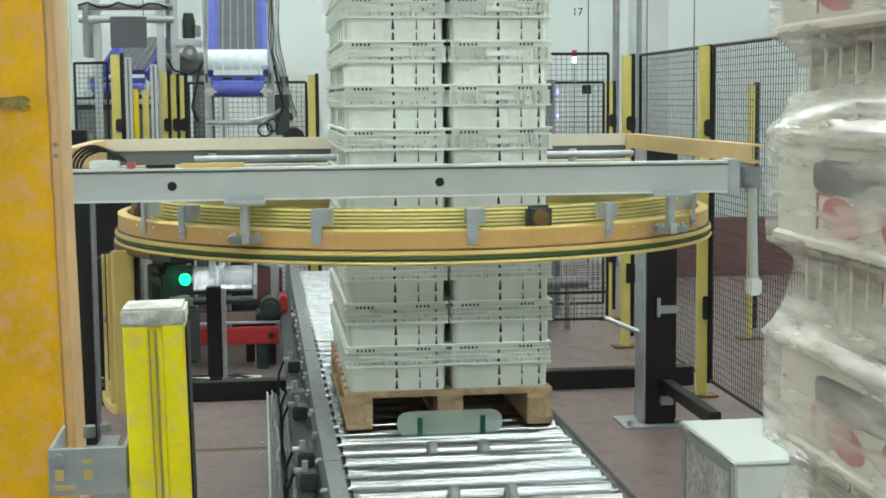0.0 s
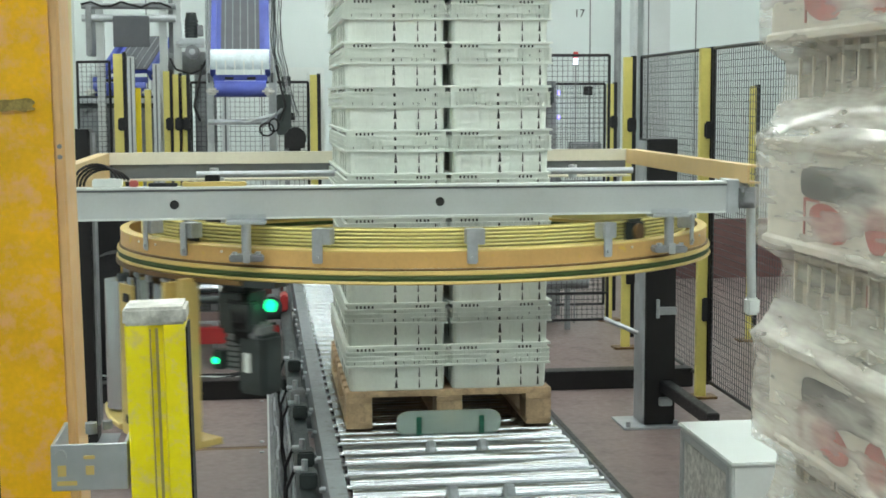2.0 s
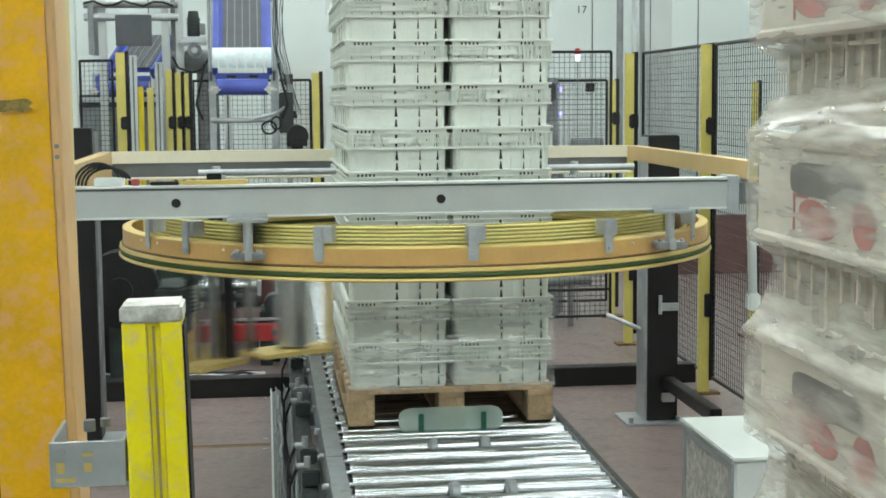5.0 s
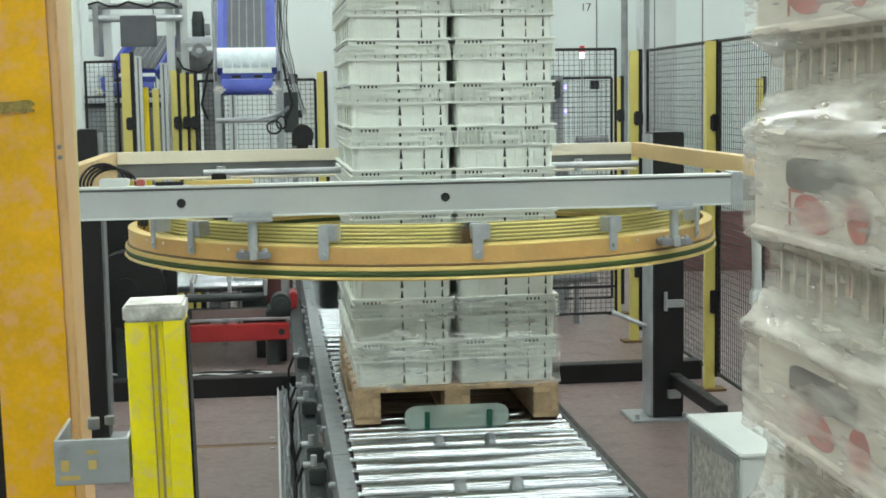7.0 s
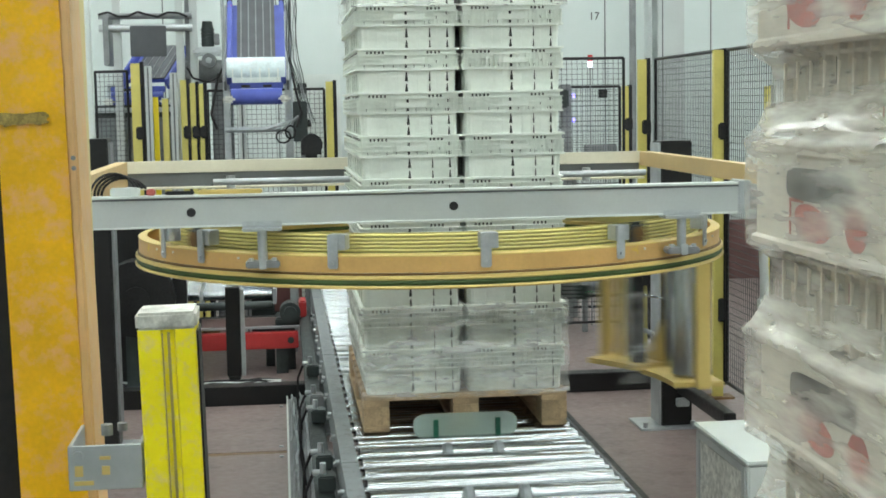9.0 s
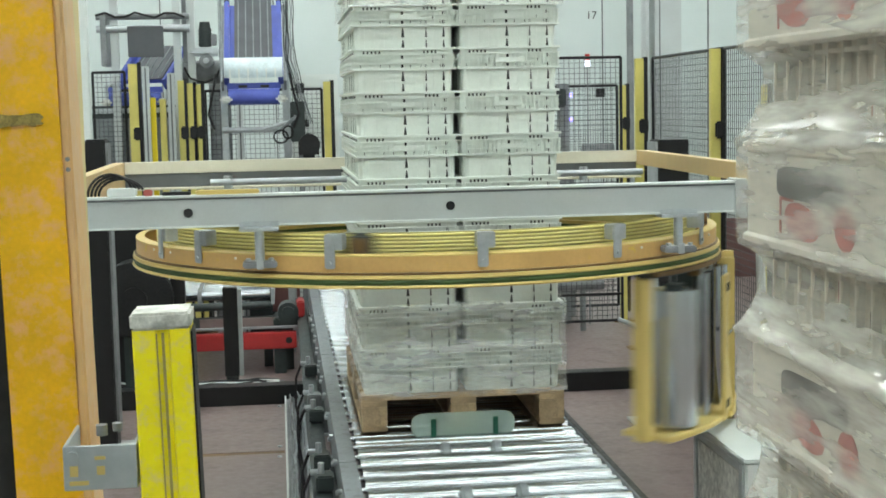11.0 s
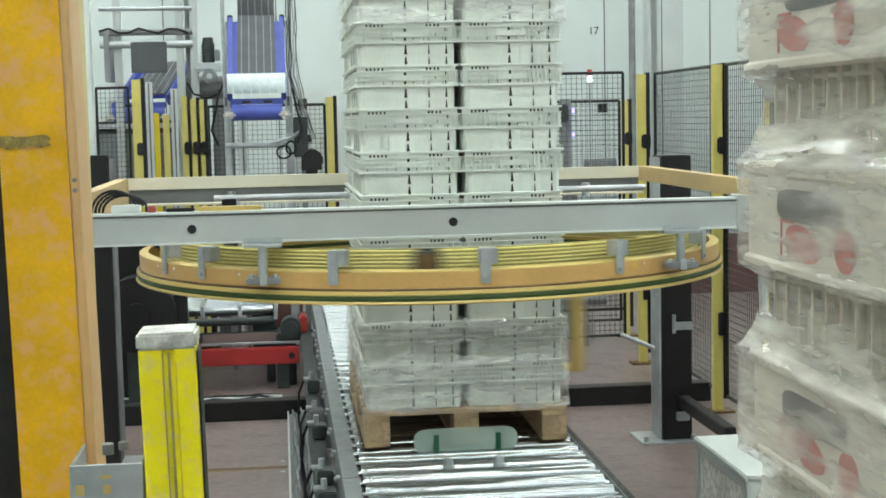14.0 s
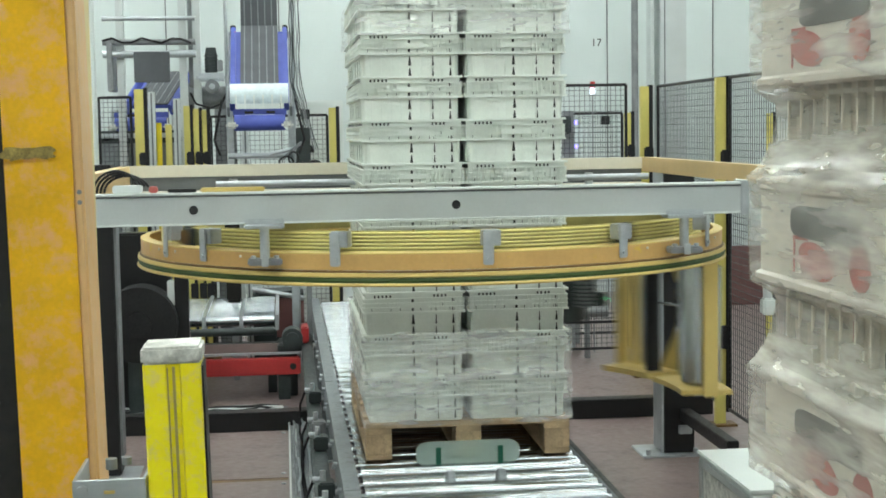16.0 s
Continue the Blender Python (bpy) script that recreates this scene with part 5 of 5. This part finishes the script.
# ---- film already on the stack ----
def film_strips(z0, z1, out, seed):
    """The film on the stack, cut into upright strips, in the place where each ends up."""
    hx, hy = 0.402 + out, 0.602 + out
    per = [(-hx + 2 * hx * i / 24, -hy) for i in range(24)] + [(hx, -hy + 2 * hy * i / 30) for i in range(30)]
    per += [(hx - 2 * hx * i / 24, hy) for i in range(24)] + [(-hx, hy - 2 * hy * i / 30) for i in range(30)]
    nz = int((z1 - z0) / 0.012)

    def spot(i, j):
        x, y = per[i % len(per)]
        z = z0 + (z1 - z0) * j / nz
        ph = ((z - 0.645 - 0.136) / CRATE_PITCH) % 1.0
        near = min(ph, 1 - ph)
        d = 0.004 * min(1, max(0, (near - 0.22) / 0.2)) + 0.002 * noise.noise(Vector((x * 5, y * 5, z * 30 + seed + x * 8)))
        sx = math.copysign(d, x) if abs(abs(x) - hx) < 1e-6 else 0
        sy = math.copysign(d, y) if abs(abs(y) - hy) < 1e-6 else 0
        edge = 0.012 * noise.noise(Vector((x * 4, y * 4, seed))) if j == nz else 0
        return (x - sx, y - sy, z + edge)

    found = []
    for s in range(36):
        bm = bmesh.new()
        grid = [[bm.verts.new(spot(i, j)) for j in range(nz + 1)] for i in range(3 * s, 3 * s + 4)]
        for i in range(3):
            for j in range(nz):
                bm.faces.new([grid[i][j], grid[i + 1][j], grid[i + 1][j + 1], grid[i][j + 1]]).smooth = True
        ob = tagged(part("film_strip", bm, M_WRAP), "clear stretch film strip wound onto the lower crates", "stretch film", "film strips")
        a, b = Vector((*per[(3 * s) % 108], 0)), Vector((*per[(3 * s + 3) % 108], 0))
        mid = (a + b) / 2
        way = b - a
        found.append((ob, pose(mid.x, mid.y, 0, 0, 0, math.degrees(math.atan2(way.y, way.x))), math.degrees(math.atan2(mid.x, -mid.y))))
    return found


FILM = [(film_strips(0.638, 0.985, 0.006, 1.0), 0), (film_strips(0.630, 1.0, 0.010, 7.0), 720)]
def skirt(z0, z1, out, seed):
    """A closed film band round the stack."""
    bm = bmesh.new()
    nz = int((z1 - z0) / 0.012)
    hx, hy = 0.402 + out, 0.602 + out
    per = [(-hx + 2 * hx * i / 24, -hy) for i in range(24)] + [(hx, -hy + 2 * hy * i / 30) for i in range(30)]
    per += [(hx - 2 * hx * i / 24, hy) for i in range(24)] + [(-hx, hy - 2 * hy * i / 30) for i in range(30)]
    rows = []
    for j in range(nz + 1):
        ring = []
        for i, (x, y) in enumerate(per):
            z = z0 + (z1 - z0) * j / nz
            edge = 0.0
            if j == nz:
                edge = 0.012 * noise.noise(Vector((x * 4, y * 4, seed)))
            ph = ((z - 0.645 - 0.136) / CRATE_PITCH) % 1.0
            near = min(ph, 1 - ph)
            dip = 0.004 * min(1, max(0, (near - 0.22) / 0.2))
            d = dip + 0.002 * noise.noise(Vector((x * 5, y * 5, z * 30 + seed + x * 8)))
            sx = math.copysign(d, x) if abs(abs(x) - hx) < 1e-6 else 0
            sy = math.copysign(d, y) if abs(abs(y) - hy) < 1e-6 else 0
            ring.append(bm.verts.new((x - sx, y - sy, z + edge)))
        rows.append(ring)
    for a, b in zip(rows[:-1], rows[1:]):
        for i in range(len(per)):
            f = bm.faces.new([a[i], a[(i + 1) % len(per)], b[(i + 1) % len(per)], b[i]])
            f.smooth = True
    return bm


cv = thing("film_cover", "loose clear film hood over the top crates", "stretch film")
for z0, z1 in ((2.135, 2.218), (2.214, 2.30)):
    part("film_band", skirt(z0, z1, 0.012, 3.0 + z0), M_WRAP, cv)
press = thing("press_bar", "black upright press bar dipping below the ring", "bar")
part("bar", bbox(-0.93, -0.872, -0.32, -0.26, 0.0, 0.36, 0.003), M_BLACK, press)
part("guide", bbox(-0.8715, -0.855, -0.31, -0.27, 0.0, 0.35, 0.002), M_ZINC, press)
part("shoe", bbox(-0.925, -0.875, -0.325, -0.265, -0.012, -0.0005, 0.003), M_RUBBER, press)

# ---- what moves ----
def lift(t):
    """Height of the ring above its rest."""
    pts = [(0, 0.066), (0.5, 0.037), (1.0, 0.008), (1.4, 0.0), (15.1, 0.0), (15.5, 0.040), (16.0, 0.105)]
    for (a, u), (b, v) in zip(pts[:-1], pts[1:]):
        if t <= b:
            return u + (v - u) * (t - a) / (b - a)
    return pts[-1][1]


def turn(t):
    """Degrees by which the film roll has gone round from the front of the ring."""
    pts = [(0, -102), (1.55, -102), (1.75, -95), (2.0, -79.5), (2.5, -53), (2.8, -39.5), (3.0, -29.2), (3.2, -18.7), (3.4, -6.7), (3.5, 1.3), (3.6, 11.3), (3.8, 33), (4.0, 56), (4.2, 79.5), (6.4, 424.5), (8.3, 709.7)]
    if t > 8.3:
        return 709.7 + 153.7 * (t - 8.3)
    for (a, u), (b, v) in zip(pts[:-1], pts[1:]):
        if t <= b:
            return u + (v - u) * (t - a) / (b - a)


def motions():
    times = [i / 10 for i in range(161)]
    lift_rows = [(t, pose(0, 0, lift(t))) for t in (0, 0.25, 0.5, 0.75, 1.0, 1.2, 1.4, 1.6, 6.0, 12.0, 14.8, 15.1, 15.3, 15.5, 15.75, 16.0)]
    walk(ringframe, lift_rows)
    rows = [(t, pose(RX, 0, lift(t), 0, 0, turn(t))) for t in times]
    walk(carriage, rows)
    walk(press, [(t, pose(0, 0, z)) for t, z in ((0, 0.67), (1.5, 0.67), (1.85, 1.11), (6.25, 1.11), (6.65, 0.69), (6.8, 0.69), (7.0, 1.11), (8.5, 1.11), (9.0, 0.69), (11.3, 0.69), (11.55, 1.11), (16, 1.11))])
    rd = random.Random(5)
    for strips, start in FILM:
        for n, (ob, home, where) in enumerate(strips):
            goal = where % 360 + 25 + start
            if goal > start + 345:
                goal -= 360
            laid = next(t for t in times if turn(t) >= goal)
            back = home.inverted()
            spin = rd.uniform(0, 360)
            onroll = polar(0, 1.2, 0.01) @ pose(0, 0, 0, 0, 0, spin) @ pose(0, -0.015 - 0.0001 * n, 0)
            rows = []
            for t in times:
                if t < laid - 0.05:
                    rows.append((t, pose(RX, 0, lift(t), 0, 0, turn(t)) @ onroll @ back))
            last = rows[-1][1].to_quaternion()
            gap = math.degrees(last.rotation_difference(Matrix.Identity(4).to_quaternion()).angle)
            if gap > 80:
                rows.append((laid, Matrix.LocRotScale(rows[-1][1].translation.lerp(Vector((0, 0, 0)), 0.5), last.slerp(Matrix.Identity(4).to_quaternion(), 0.5), None)))
                laid += 0.1
            rows += [(laid, Matrix.Identity(4)), (max(15.9, laid + 0.1), Matrix.Identity(4)), (16.0, Matrix.Identity(4))] if laid < 15.8 else []
            walk(ob, rows)


motions()
